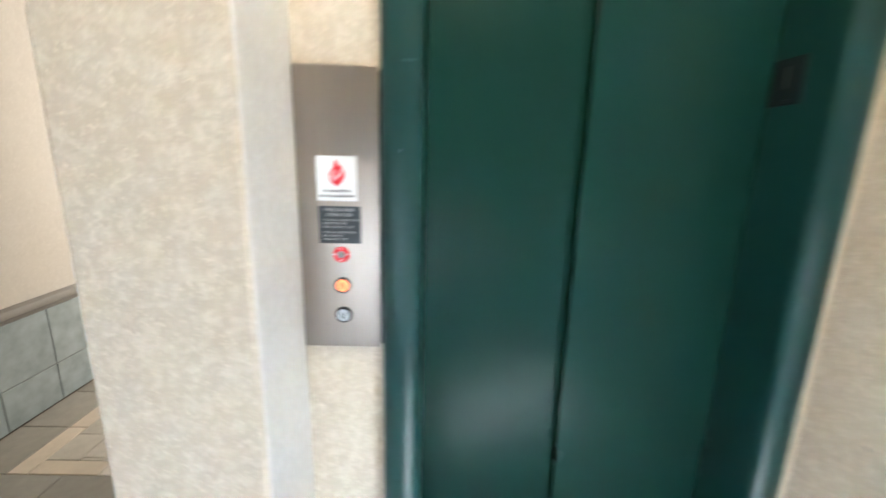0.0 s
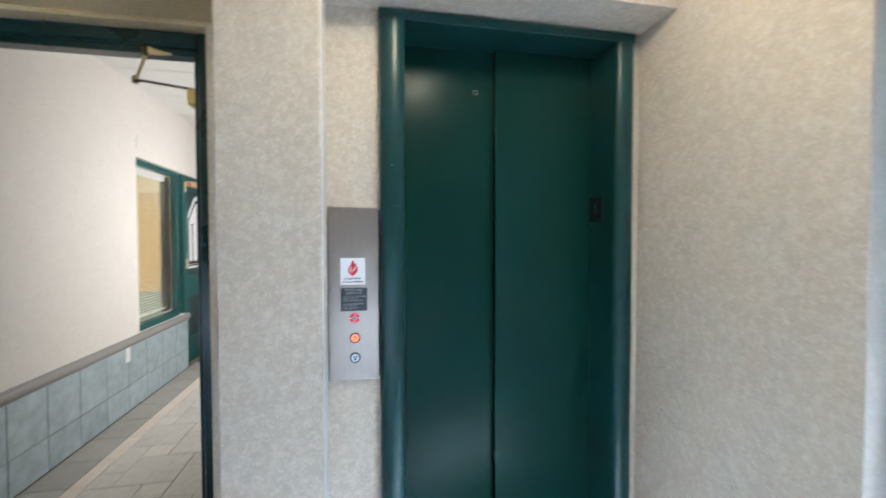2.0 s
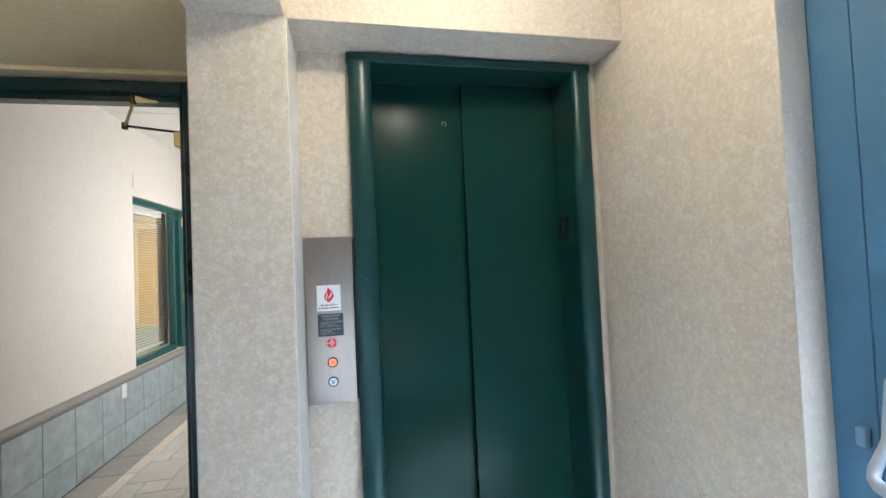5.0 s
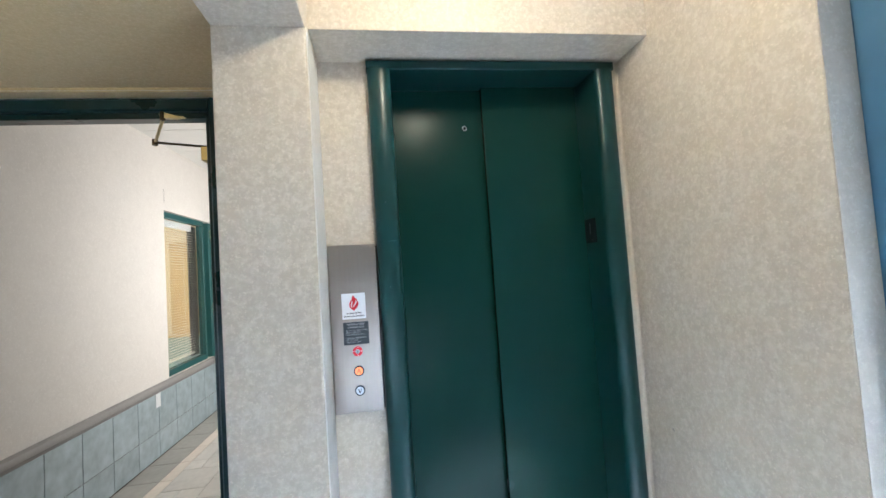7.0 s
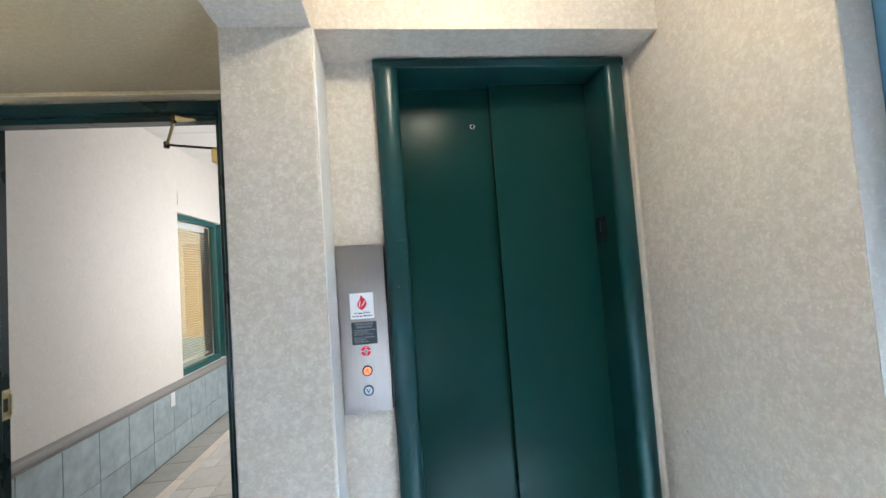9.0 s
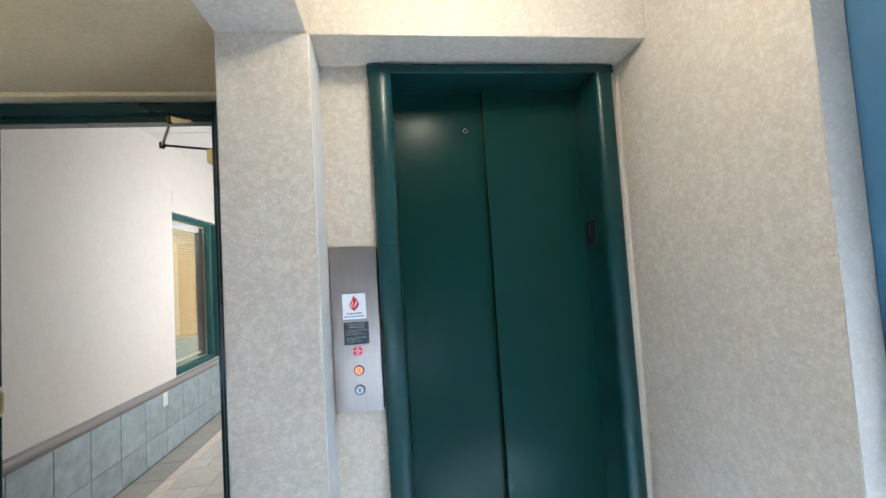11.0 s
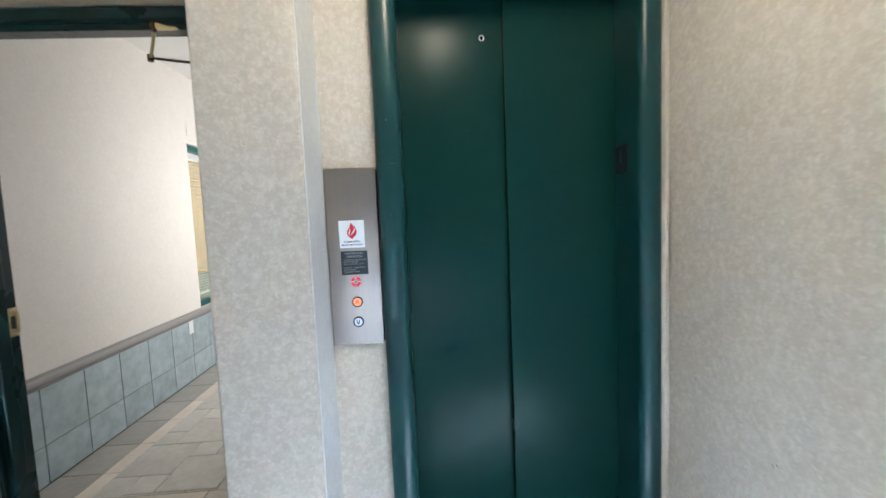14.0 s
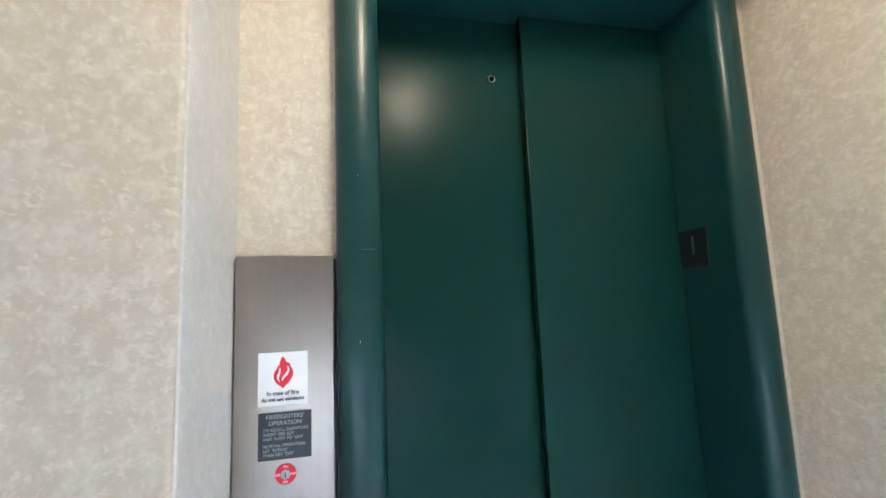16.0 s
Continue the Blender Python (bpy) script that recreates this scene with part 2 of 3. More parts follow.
def prism(points, lo, hi, axis="z"):
    """Points of an outline swept along an axis from lo to hi. axis z: (x, y); y: (x, z); x: (y, z)."""
    bm = bmesh.new()
    put = {"z": lambda p, h: (p[0], p[1], h), "y": lambda p, h: (p[0], h, p[1]), "x": lambda p, h: (h, p[0], p[1])}[axis]
    a = [bm.verts.new(put(p, lo)) for p in points]
    b = [bm.verts.new(put(p, hi)) for p in points]
    bm.faces.new(a), bm.faces.new(b[::-1])
    for i in range(len(points)):
        j = (i + 1) % len(points)
        bm.faces.new((a[i], b[i], b[j], a[j]))
    bmesh.ops.recalc_face_normals(bm, faces=bm.faces)
    return bm


def pierced(axis, lo, hi, us, zs, holes):
    """A wall as one closed mesh: thickness lo..hi along axis, cut into cells at us and zs; holes are (u, z) cells left open."""
    bm = bmesh.new()
    place = (lambda d, u, z: (d, u, z)) if axis == "x" else (lambda d, u, z: (u, d, z))
    verts = {}

    def v(d, i, j):
        if (d, i, j) not in verts:
            verts[d, i, j] = bm.verts.new(place(d, us[i], zs[j]))
        return verts[d, i, j]

    nu, nz = len(us) - 1, len(zs) - 1
    solid = {(i, j) for i in range(nu) for j in range(nz)} - set(holes)
    for i, j in solid:
        for d in (lo, hi):
            bm.faces.new((v(d, i, j), v(d, i + 1, j), v(d, i + 1, j + 1), v(d, i, j + 1)))
        for (a, b), near in ((((i, j), (i + 1, j)), (i, j - 1)), (((i, j + 1), (i + 1, j + 1)), (i, j + 1)), (((i, j), (i, j + 1)), (i - 1, j)), (((i + 1, j), (i + 1, j + 1)), (i + 1, j))):
            if near not in solid:
                bm.faces.new((v(lo, *a), v(lo, *b), v(hi, *b), v(hi, *a)))
    bmesh.ops.recalc_face_normals(bm, faces=bm.faces)
    return bm


def tube(points, radii, flat=1.0, sides=12):
    """A bar of oval section along a run of points, with a radius for each."""
    bm = bmesh.new()
    pts = [Vector(p) for p in points]
    rings = []
    for i, (p, r) in enumerate(zip(pts, radii)):
        d = (pts[min(i + 1, len(pts) - 1)] - pts[max(i - 1, 0)]).normalized()
        side = d.cross(Vector((1, 0, 0.2))).normalized()
        up = side.cross(d).normalized()
        rings.append([bm.verts.new(p + side * (r * math.cos(2 * math.pi * k / sides)) + up * (r * flat * math.sin(2 * math.pi * k / sides))) for k in range(sides)])
    for a, b in zip(rings, rings[1:]):
        for k in range(sides):
            bm.faces.new((a[k], a[(k + 1) % sides], b[(k + 1) % sides], b[k]))
    bm.faces.new(rings[0]), bm.faces.new(rings[-1])
    bmesh.ops.recalc_face_normals(bm, faces=bm.faces)
    return bm


def mesh_of(name, bm, mat, smooth=35):
    me = bpy.data.meshes.new(name)
    bm.normal_update()
    for f in bm.faces:
        f.smooth = True
    for e in bm.edges:
        e.smooth = len(e.link_faces) == 2 and e.calc_face_angle(0) < radians(smooth)
        if e.smooth and e.calc_face_angle(0) > radians(2):      # a broad flat face keeps its own normal beside a narrow bevel
            a, b = sorted(f.calc_area() / max(g.calc_length() for g in f.edges) for f in e.link_faces)
            e.smooth = b < 5 * a
    bm.to_mesh(me)
    bm.free()
    me.materials.append(mat)
    return me


def part(name, bm, mat, parent, label="", smooth=35):
    ob = new(name, mesh_of(name, bm, mat, smooth))
    ob.parent = parent
    if parent is not None:
        ob.matrix_parent_inverse = parent.matrix_world.inverted()
    if label:
        ob["label"] = label
    return ob


def thing(name, label, category, at=(0, 0, 0), group="", kind=""):
    ob = new(name)
    ob.empty_display_size = 0.05
    ob.matrix_world = Matrix.Translation(at)
    bpy.context.view_layer.update()
    return tagged(ob, label, category, group, kind)


def structure(name, bm, mat, label, category, smooth=35):
    return tagged(part(name, bm, mat, None, smooth=smooth), label, category, kind="structure")


def lettering(name, text, size, centre, mat, parent, facing=0, left=False, stretch=1.0, label="", bold=0.0):
    """Flat letters on a face that looks towards -y (facing 0) or -x (facing -90)."""
    cu = bpy.data.curves.new(name, "FONT")
    cu.body, cu.size, cu.extrude, cu.align_x, cu.align_y = text, size, 0.0002, "LEFT" if left else "CENTER", "CENTER"
    cu.offset = bold
    tmp = bpy.data.objects.new(name, cu)
    scene.collection.objects.link(tmp)
    bpy.context.view_layer.update()
    me = bpy.data.meshes.new_from_object(tmp.evaluated_get(bpy.context.evaluated_depsgraph_get()))
    bpy.data.objects.remove(tmp)
    me.transform(pose(*centre, 90, 0, facing) @ Matrix.Diagonal((stretch, 1, 1, 1)))
    me.materials.clear()
    me.materials.append(mat)
    ob = new(name, me)
    ob.parent = parent
    if parent is not None:
        ob.matrix_parent_inverse = parent.matrix_world.inverted()
    if label:
        ob["label"] = label
    return ob


# ---- large structure ----
W = 1.16            # face of the lift wall
PF = 0.914          # face of the pier
PX0, PX1 = -0.888, -0.628
RX = 0.492          # face of the side wall
SPAN = 1.415        # face of the wall with the corridor doorway
CEIL = 2.45
CX = -2.42          # face of the corridor wall

structure("floor", box(-3.6, 1.6, -2.8, 7.4, -0.2, -0.012), GROUT, "tiled lobby and corridor floor on grey mortar", "floor")
structure("wall_lift", box_bm([(-0.64, -0.455, W, 1.325, 0, 2.174), (0.455, RX, W, 1.288, 0, 2.174)]), WALL,
          "beige mottled wall beside the lift doors", "wall")
structure("wall_header", box(-0.64, RX, 0.963, 1.34, 2.174, CEIL, 0.003), WALL, "beige mottled header over the lift recess", "wall")
pier_bm = prism([(PX0, PF), (-0.6275, PF), (-0.637, W), (-0.637, 1.72), (PX0, 1.72)], 0, 2.15)
bmesh.ops.bevel(pier_bm, geom=[e for e in pier_bm.edges if abs(e.verts[0].co.z - e.verts[1].co.z) > 1], offset=0.006, segments=3, profile=0.5, affect="EDGES")
structure("pier", pier_bm, WALL, "beige mottled pier between lift and doorway", "pillar")
structure("beam", box(PX0, -0.6285, -2.6, 1.72, 2.152, CEIL, 0.004), WALL, "beige mottled dropped beam on the pier", "beam")
structure("pier_return", prism([(-0.6272, PF + 0.006), (-0.6242, PF + 0.006), (-0.6335, W - 0.001), (-0.6368, W - 0.001)], 0, 2.149), TRIM_SIDELIT, "smooth return of the pier, paler for the light it catches", "trim")
structure("side_return", box(RX + 0.0009, 0.575, 0.4325, 0.4348, 0, CEIL), TRIM_DIMMED, "smooth end of the side wall, colour darkened against bright daylight", "trim")
structure("corner_caulk", prism([(0.4575, W - 0.0005), (0.4585, W - 0.006), (0.474, W - 0.0035), (0.486, W - 0.005), (RX - 0.0005, W - 0.014), (RX - 0.0005, W - 0.0005)], 0, 2.1735), CAULK, "cream caulk between lift frame and side wall", "trim")
structure("wall_side", box(RX, 0.575, 0.435, 1.34, 0, CEIL, 0.0008, 1), WALL, "beige mottled side wall of the lift recess", "wall")
structure("wall_east", pierced("x", 0.662, 0.80, [-2.6, -0.49, 0.445, 1.34], [0, 2.15, CEIL], [(1, 0)]), WALL,
          "plain beige wall round the blue door", "wall")
structure("wall_doorway", pierced("y", SPAN, 1.59, [-3.6, -2.042, -1.065, PX0 - 0.001], [0, 2.189, CEIL + 0.35], [(1, 0)]), WALL,
          "beige mottled wall round the corridor doorway", "wall")
structure("wall_west", pierced("x", -3.6, -3.45, [-2.6, 0.0, 1.1, SPAN], [0, 0.6, 1.5, CEIL], [(1, 1)]), WALL, "plain beige wall closing the lobby, with an added light opening", "wall")
structure("wall_south", pierced("y", -2.75, -2.6, [-3.6, -2.90, 0.30, 0.8], [0, 0.04, 0.52, CEIL], [(1, 1)]), WALL, "plain beige wall closing the lobby, with an added light opening", "wall")
structure("low_ceiling", box(-3.45, PX0 - 0.002, -2.6, SPAN - 0.002, 2.200, 2.29), BROWN, "brown painted low ceiling before the corridor doorway", "ceiling")
# Thin brown sheets over the wall's own strip and reveal faces.
structure("doorway_head_trim", box(-3.45, PX0 - 0.002, SPAN - 0.004, SPAN - 0.001, 2.1905, 2.1998), BROWN, "brown strip over the doorway", "trim")
structure("doorway_reveal", box_bm([(-2.0385, -1.0695, SPAN + 0.0005, 1.4705, 2.1855, 2.1888), (-1.0690, -1.0655, SPAN + 0.0005, 1.4705, 0, 2.1888)]), BROWN, "brown reveal of the doorway", "trim")
# Wall in brighter light, rendered as a paler sheet.
structure("doorway_return", box(-2.0418, -2.039, SPAN + 0.0005, 1.4705, 0, 2.1888), TRIM_SIDELIT, "return beside the doorway frame, paler for the light it catches", "trim")
structure("ceiling", box(-3.6, 0.8, -2.75, SPAN, CEIL, CEIL + 0.12), CEILING, "white painted lobby ceiling", "ceiling")
structure("corridor_ceiling", box_bm([(-2.6, -0.5, 1.54, 7.2, 2.75, 2.87)] + [(-2.42, -0.7, y, y + 0.012, 2.7465, 2.7495) for y in (2.2, 2.81, 3.42, 4.03, 4.64, 5.25)]), CEILING,
          "white corridor ceiling with thin grid lines", "ceiling")
structure("wall_corridor_west", pierced("x", -2.6, CX, [1.54, 3.772, 4.70, 4.76, 5.86, 7.2], [0, 0.6, 2.13, 2.75], [(1, 1), (2, 1), (3, 0), (3, 1)]), CORRIDOR_WALL,
          "pale pinkish-beige corridor wall", "wall")
# The opening on this unseen side is added to go with the lamp.
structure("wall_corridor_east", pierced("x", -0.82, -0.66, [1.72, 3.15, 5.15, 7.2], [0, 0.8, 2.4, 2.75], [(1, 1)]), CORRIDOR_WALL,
          "pale corridor wall with an added opening for the fill lamp", "wall")
structure("wall_corridor_end", box(-2.6, -0.66, 7.2, 7.35, 0, 2.75), CORRIDOR_WALL, "plain wall closing the corridor", "wall")
# Added box behind that opening; keeps blue sky out of the corridor.
structure("fill_backing", box_bm([(0.9, 1.0, 3.1, 5.2, 0, 2.75), (-0.66, 1.0, 3.1, 3.15, 0, 2.75), (-0.66, 1.0, 5.15, 5.2, 0, 2.75), (-0.66, 1.0, 3.1, 5.2, 2.75, 2.85), (-0.66, 1.0, 3.1, 5.2, -0.1, 0)]), CORRIDOR_WALL,
          "added pale box behind the corridor opening", "wall")
# Unseen wall added outside to hold back the low sky.
structure("sky_blocker", box(2.4, 2.6, -6, 4, -0.02, 2.6), BLOCKER, "added unseen dark wall that blocks low sky outside", "wall")
structure("ground", box(-80, 80, -80, 80, -0.34, -0.22), GROUND, "concrete paving outside the entrance", "ground")


# ---- lift entrance ----
def bullnose(side):
    """Rounded jamb outline; side -1 or 1."""
    o = 0.463 if side < 0 else 0.456
    pts = [(o, W - 0.004)]
    for i in range(13):
        a = math.pi * i / 12
        pts.append(((o + 0.382) / 2 + (o - 0.382) / 2 * math.cos(a), 1.14 - 0.030 * math.sin(a) ** 0.8))
    back = 1.331 if side < 0 else 1.293
    pts += [(0.384, back), (0.40, back), (0.452, back - 0.02), (0.452, W - 0.004)]
    return [(side * x, y) for x, y in pts]


entrance = thing("lift_door_frame", "green enamelled steel lift door frame with rounded jambs", "door frame", (0, W, 0), kind="structure")
part("jamb", prism(bullnose(-1), 0, 2.134), GREEN, entrance, "rounded green jamb", smooth=40)
part("jamb", prism(bullnose(1), 0, 2.134), GREEN, entrance, "rounded green jamb", smooth=40)
part("head", prism([(W - 0.004, 2.166), (1.128, 2.166), (1.122, 2.161), (1.122, 2.135), (1.1245, 2.132), (1.335, 2.148), (1.335, 2.166)], -0.465, 0.458, "x"),
     GREEN, entrance, "flat green head over the doors")
part("threshold", box(-0.39, 0.39, W, 1.44, -0.012, 0.003, 0.001), STEEL, entrance, "grooved metal sill")

lift_door = thing("lift_door", "closed two-panel dark green steel sliding lift door", "elevator door", (0, 1.37, 0), kind="structure")
slow = part("door_panel", box(-0.015, 0.45, 1.298, 1.324, 0.008, 2.146, 0.0025), DOOR_GREEN, lift_door)
fast = part("door_panel", box(-0.45, 0.02, 1.336, 1.362, 0.008, 2.163, 0.0025), DOOR_GREEN, lift_door)
ring = bmesh.new()
bmesh.ops.create_cone(ring, cap_ends=True, segments=24, radius1=0.0115, radius2=0.0095, depth=0.004)
bmesh.ops.transform(ring, matrix=pose(-0.085, 1.3345, 1.990, 90), verts=ring.verts)
part("key_hole", ring, CHROME, fast, "small chrome emergency key hole")
part("key_hole", rod((-0.085, 1.3342, 1.990), (-0.085, 1.3312, 1.990), 0.0072), KEYWAY, fast, "dark key slot")

plate = thing("floor_number_plate", "black square floor plate with a raised numeral on the green jamb", "sign", (0.38, 1.25, 1.48))
part("plate", box(0.380, 0.3845, 1.208, 1.290, 1.488, 1.584, 0.0012), PLATE_BLACK, plate)
lettering("numeral", "1", 0.064, (0.3797, 1.249, 1.542), DIM_NUMERAL, plate, facing=-90)
for i in range(3):
    part("braille_dot", rod((0.380, 1.236 + 0.006 * (i % 2), 1.499 - 0.005 * (i // 2)), (0.3792, 1.236 + 0.006 * (i % 2), 1.499 - 0.005 * (i // 2)), 0.0012, sides=8), DIM_NUMERAL, plate)

# ---- worn paint on the jamb ----
for z, dz in ((1.372, 0.004), (1.66, 0.003)):
    part("paint_chip", box(-0.4245, -0.4235, 1.1092, 1.1105, z, z + dz), LENS, entrance)

part("paint_seam", box(-0.422, -0.396, 1.1085, 1.1105, 1.5295, 1.5308), JAMB_SCUFF, entrance, "faint pale seam")
SCRATCH = [(1.300 - 0.013 * i, 0.645 - 0.0006 * (i - 5) ** 2 + 0.004 * i) for i in range(7)]
for (ya, za), (yb, zb) in zip(SCRATCH, SCRATCH[1:]):
    part("paint_scratch", rod((0.3842, ya, za), (0.3842, yb, zb), 0.0007, sides=6), JAMB_SCUFF, entrance)
wall_side = bpy.data.objects["wall_side"]
for ya, za in ((0.724, 0.734), (0.735, 0.728), (1.014, 0.834)):
    part("scuff_mark", rod((RX - 0.0004, ya, za), (RX - 0.0004, ya - 0.006, za - 0.008), 0.0012, sides=6), CAP, wall_side)

# ---- call panel ----
FY = 1.1445
panel = thing("lift_call_panel", "brushed steel lift call panel beside the door frame", "call panel", (-0.545, FY, 0.96))
part("face_plate", box(-0.6300, -0.4690, FY, W - 0.006, 0.962, 1.526, 0.0018), STEEL, panel)
part("back_box", box(-0.618, -0.4645, W - 0.008, W + 0.01, 0.967, 1.519), BLACK, panel, "dark recessed back box")
sticker = part("fire_sticker", box(-0.5915, -0.5125, FY - 0.0012, FY + 0.0005, 1.2745, 1.3615, 0.0004, 1), WHITE, panel, "white fire warning sticker")
flame_pts = [(-0.02, 1.0), (0.06, 0.90), (0.10, 0.80), (0.20, 0.77), (0.22, 0.68), (0.29, 0.56), (0.31, 0.46), (0.28, 0.34), (0.18, 0.18), (0.06, 0.08), (0.02, 0),
             (-0.04, 0.06), (-0.16, 0.14), (-0.25, 0.26), (-0.28, 0.40), (-0.25, 0.52), (-0.18, 0.62), (-0.14, 0.73), (-0.11, 0.67), (-0.10, 0.80), (-0.07, 0.90)]
lick_l = [(-0.10, 0.66), (-0.13, 0.50), (-0.19, 0.40), (-0.17, 0.28), (-0.10, 0.20), (-0.12, 0.34), (-0.08, 0.46), (-0.06, 0.58)]
lick_r = [(0.13, 0.70), (0.14, 0.56), (0.06, 0.44), (-0.02, 0.34), (-0.03, 0.22), (0.04, 0.32), (0.14, 0.42), (0.20, 0.54), (0.18, 0.64)]
for pts, mat, y0, name in ((flame_pts, RED, 0.0016, "flame"), (lick_l, WHITE, 0.0019, "flame_gap"), (lick_r, WHITE, 0.0019, "flame_gap")):
    part(name, prism([(-0.552 + 0.0535 * x, 1.3015 + 0.0535 * z) for x, z in pts], FY - y0, FY - y0 + 0.0006, "y"), mat, sticker, "red flame" if mat is RED else "")
lettering("caption", "In case of fire", 0.0094, (-0.552, FY - 0.0016, 1.2945), INK, sticker, bold=0.00022)
lettering("caption", "do not use elevators", 0.0088, (-0.552, FY - 0.0016, 1.2845), INK, sticker, stretch=0.92, bold=0.00022)
sign = part("instruction_plate", box(-0.5905, -0.5065, FY - 0.0012, FY + 0.0005, 1.1885, 1.2640, 0.0004, 1), PLATE, panel, "charcoal firefighters' operation plate")
for i, (txt, size, z) in enumerate([("FIREFIGHTERS'", 0.0095, 1.2585), ("OPERATION", 0.0095, 1.2485)]):
    lettering("heading", txt, size, (-0.5485, FY - 0.0016, z - 0.002), TEXT_GREY, sign, bold=0.0001)
for txt, z in [("TO RECALL ELEVATORS", 1.2375), ("INSERT FIRE KEY", 1.2305), ("AND TURN TO \"ON\"", 1.2235), ("NORMAL OPERATION", 1.2125), ("KEY \"BYPASS\"", 1.2055), ("THEN KEY \"OFF\"", 1.1985)]:
    lettering("instruction", txt, 0.0067, (-0.583, FY - 0.0016, z - 0.0015), TEXT_GREY, sign, left=True)


def disc(c, r, y0, y1, mat, parent, name, label="", bevel=0.0):
    return part(name, rod((c[0], y1, c[1]), (c[0], y0, c[1]), r, sides=32, bevel=bevel), mat, parent, label)


key = disc((-0.547, 1.1655), 0.0165, FY - 0.0025, FY + 0.0005, RED, panel, "key_switch", "red fire service key switch", 0.0006)
disc((-0.547, 1.1655), 0.0075, FY - 0.005, FY - 0.002, NUMERAL, key, "lock_cylinder", "", 0.0008)
part("key_slot", box(-0.5477, -0.5463, FY - 0.0056, FY - 0.0045, 1.162, 1.169), BLACK, key)
for i in range(4):
    a = i * math.pi / 2
    lettering("switch_mark", "ON" if i == 1 else "OFF" if i == 3 else "KEY", 0.0046, (-0.547 + 0.012 * math.cos(a), FY - 0.0029, 1.1655 + 0.012 * math.sin(a)), WHITE, key)


def call_button(z, lit, up):
    b = disc((-0.5460, z), 0.0172, FY - 0.005, FY + 0.0005, BLACK, panel, "call_button", "lit orange up call button" if lit else "unlit down call button", 0.0008)
    disc((-0.5460, z), 0.0130, FY - 0.0075, FY - 0.004, LIT if lit else LENS, b, "lens", "", 0.001)
    s = 1 if up else -1
    pts = [(-0.0062, -0.007), (-0.0016, 0.0075), (0.0016, 0.0075), (0.0062, -0.007), (0.0036, -0.007), (0.0, 0.0042), (-0.0036, -0.007)]
    part("arrow", prism([(-0.5460 + x, z + s * zz) for x, zz in pts], FY - 0.0082, FY - 0.0073, "y"), LIT_MARK if lit else INK, b)


call_button(1.1005, True, True)
call_button(1.0355, False, False)

# ---- lift car behind the doors ----
car = thing("lift_car", "lift car with copper laminate walls and dark red lower panels", "elevator car", (0, 2.1, 0))
X0, X1, BACKY, HEAD = -0.76, 0.91, 2.80, 2.38
part("back_wall", box(X0, X1, BACKY, BACKY + 0.03, 1.075, 2.222), COPPER, car, "mottled copper laminate back wall")
part("lower_panel", box(X0, X1, BACKY, BACKY + 0.03, 0.02, 0.935), MAHOGANY, car, "dark red wood panel")
part("rail", box(X0, X1, BACKY - 0.02, BACKY + 0.03, 0.935, 1.075, 0.004), MAHOGANY, car, "red wood rail")
band = part("upper_band", box(X0, X1, BACKY, BACKY + 0.03, 2.222, HEAD), CREAM, car, "cream band with a slotted vent")
for i in range(16):
    part("vent_slot", box(0.045 + i * 0.0265, 0.058 + i * 0.0265, BACKY - 0.0015, BACKY + 0.0015, 2.262, 2.312), BLACK, band)
for x0, x1, inner in ((X0 - 0.03, X0, X0), (X1, X1 + 0.03, X1 - 0.02)):
    part("side_wall", box(x0, x1, 1.50, BACKY + 0.03, 1.075, 2.222), COPPER, car, "mottled copper laminate side wall")
    part("lower_panel", box(x0, x1, 1.50, BACKY + 0.03, 0.02, 0.935), MAHOGANY, car, "dark red wood panel")
    part("rail", box(min(x0, inner), max(x1, inner + 0.02), 1.50, BACKY - 0.021, 0.935, 1.075, 0.004), MAHOGANY, car, "red wood rail")
    part("upper_band", box(x0, x1, 1.50, BACKY + 0.03, 2.222, HEAD), CREAM, car, "cream band")
part("car_ceiling", box(X0 - 0.03, X1 + 0.03, 1.45, BACKY + 0.03, HEAD, HEAD + 0.03), CAR_GREY, car, "dark grey car ceiling")
part("car_floor", box(X0 - 0.03, X1 + 0.03, 1.45, BACKY + 0.03, -0.012, 0.015), BLACK, car, "dark car floor")
lamp = part("car_light", rod((0.22, 2.17, HEAD), (0.22, 2.17, HEAD - 0.025), 0.12, 0.105, 32), CHROME, car, "round recessed car light")
part("lens", rod((0.22, 2.17, HEAD - 0.021), (0.22, 2.17, HEAD - 0.032), 0.085, 0.08, 32), CAR_LAMP, lamp, "glowing warm lens")
structure("shaft_wall", box_bm([(-1.05, -0.85, 1.73, 3.1, 0, CEIL + 0.3), (0.98, 1.05, 1.345, 3.1, 0, CEIL + 0.3), (-0.85, 0.98, 2.95, 3.1, 0, CEIL + 0.3),
                                (-1.05, 1.05, 1.345, 3.1, CEIL + 0.3, CEIL + 0.4), (-0.62, 0.98, 1.412, 1.44, 2.19, CEIL + 0.3), (0.58, 0.979, 1.342, 1.40, 0, CEIL + 0.3)]), GROUT, "dark lift shaft wall", "wall")

# ---- lobby downlight ----
down = thing("ceiling_lamp", "small round warm ceiling lamp", "ceiling light", (-0.19, 0.41, CEIL), group="lobby ceiling lamps")
part("canopy", rod((-0.19, 0.41, CEIL - 0.0005), (-0.19, 0.41, CEIL - 0.018), 0.10, 0.09, 32, bevel=0.003), WHITE, down, "white ceiling canopy")
part("bulb_base", rod((-0.19, 0.41, CEIL - 0.0175), (-0.19, 0.41, CEIL - 0.026), 0.03, 0.025, 20), BULB, down, "glowing warm bulb base")
copy_thing(down, Matrix.Translation((-1.70, 0.70, 2.200)))

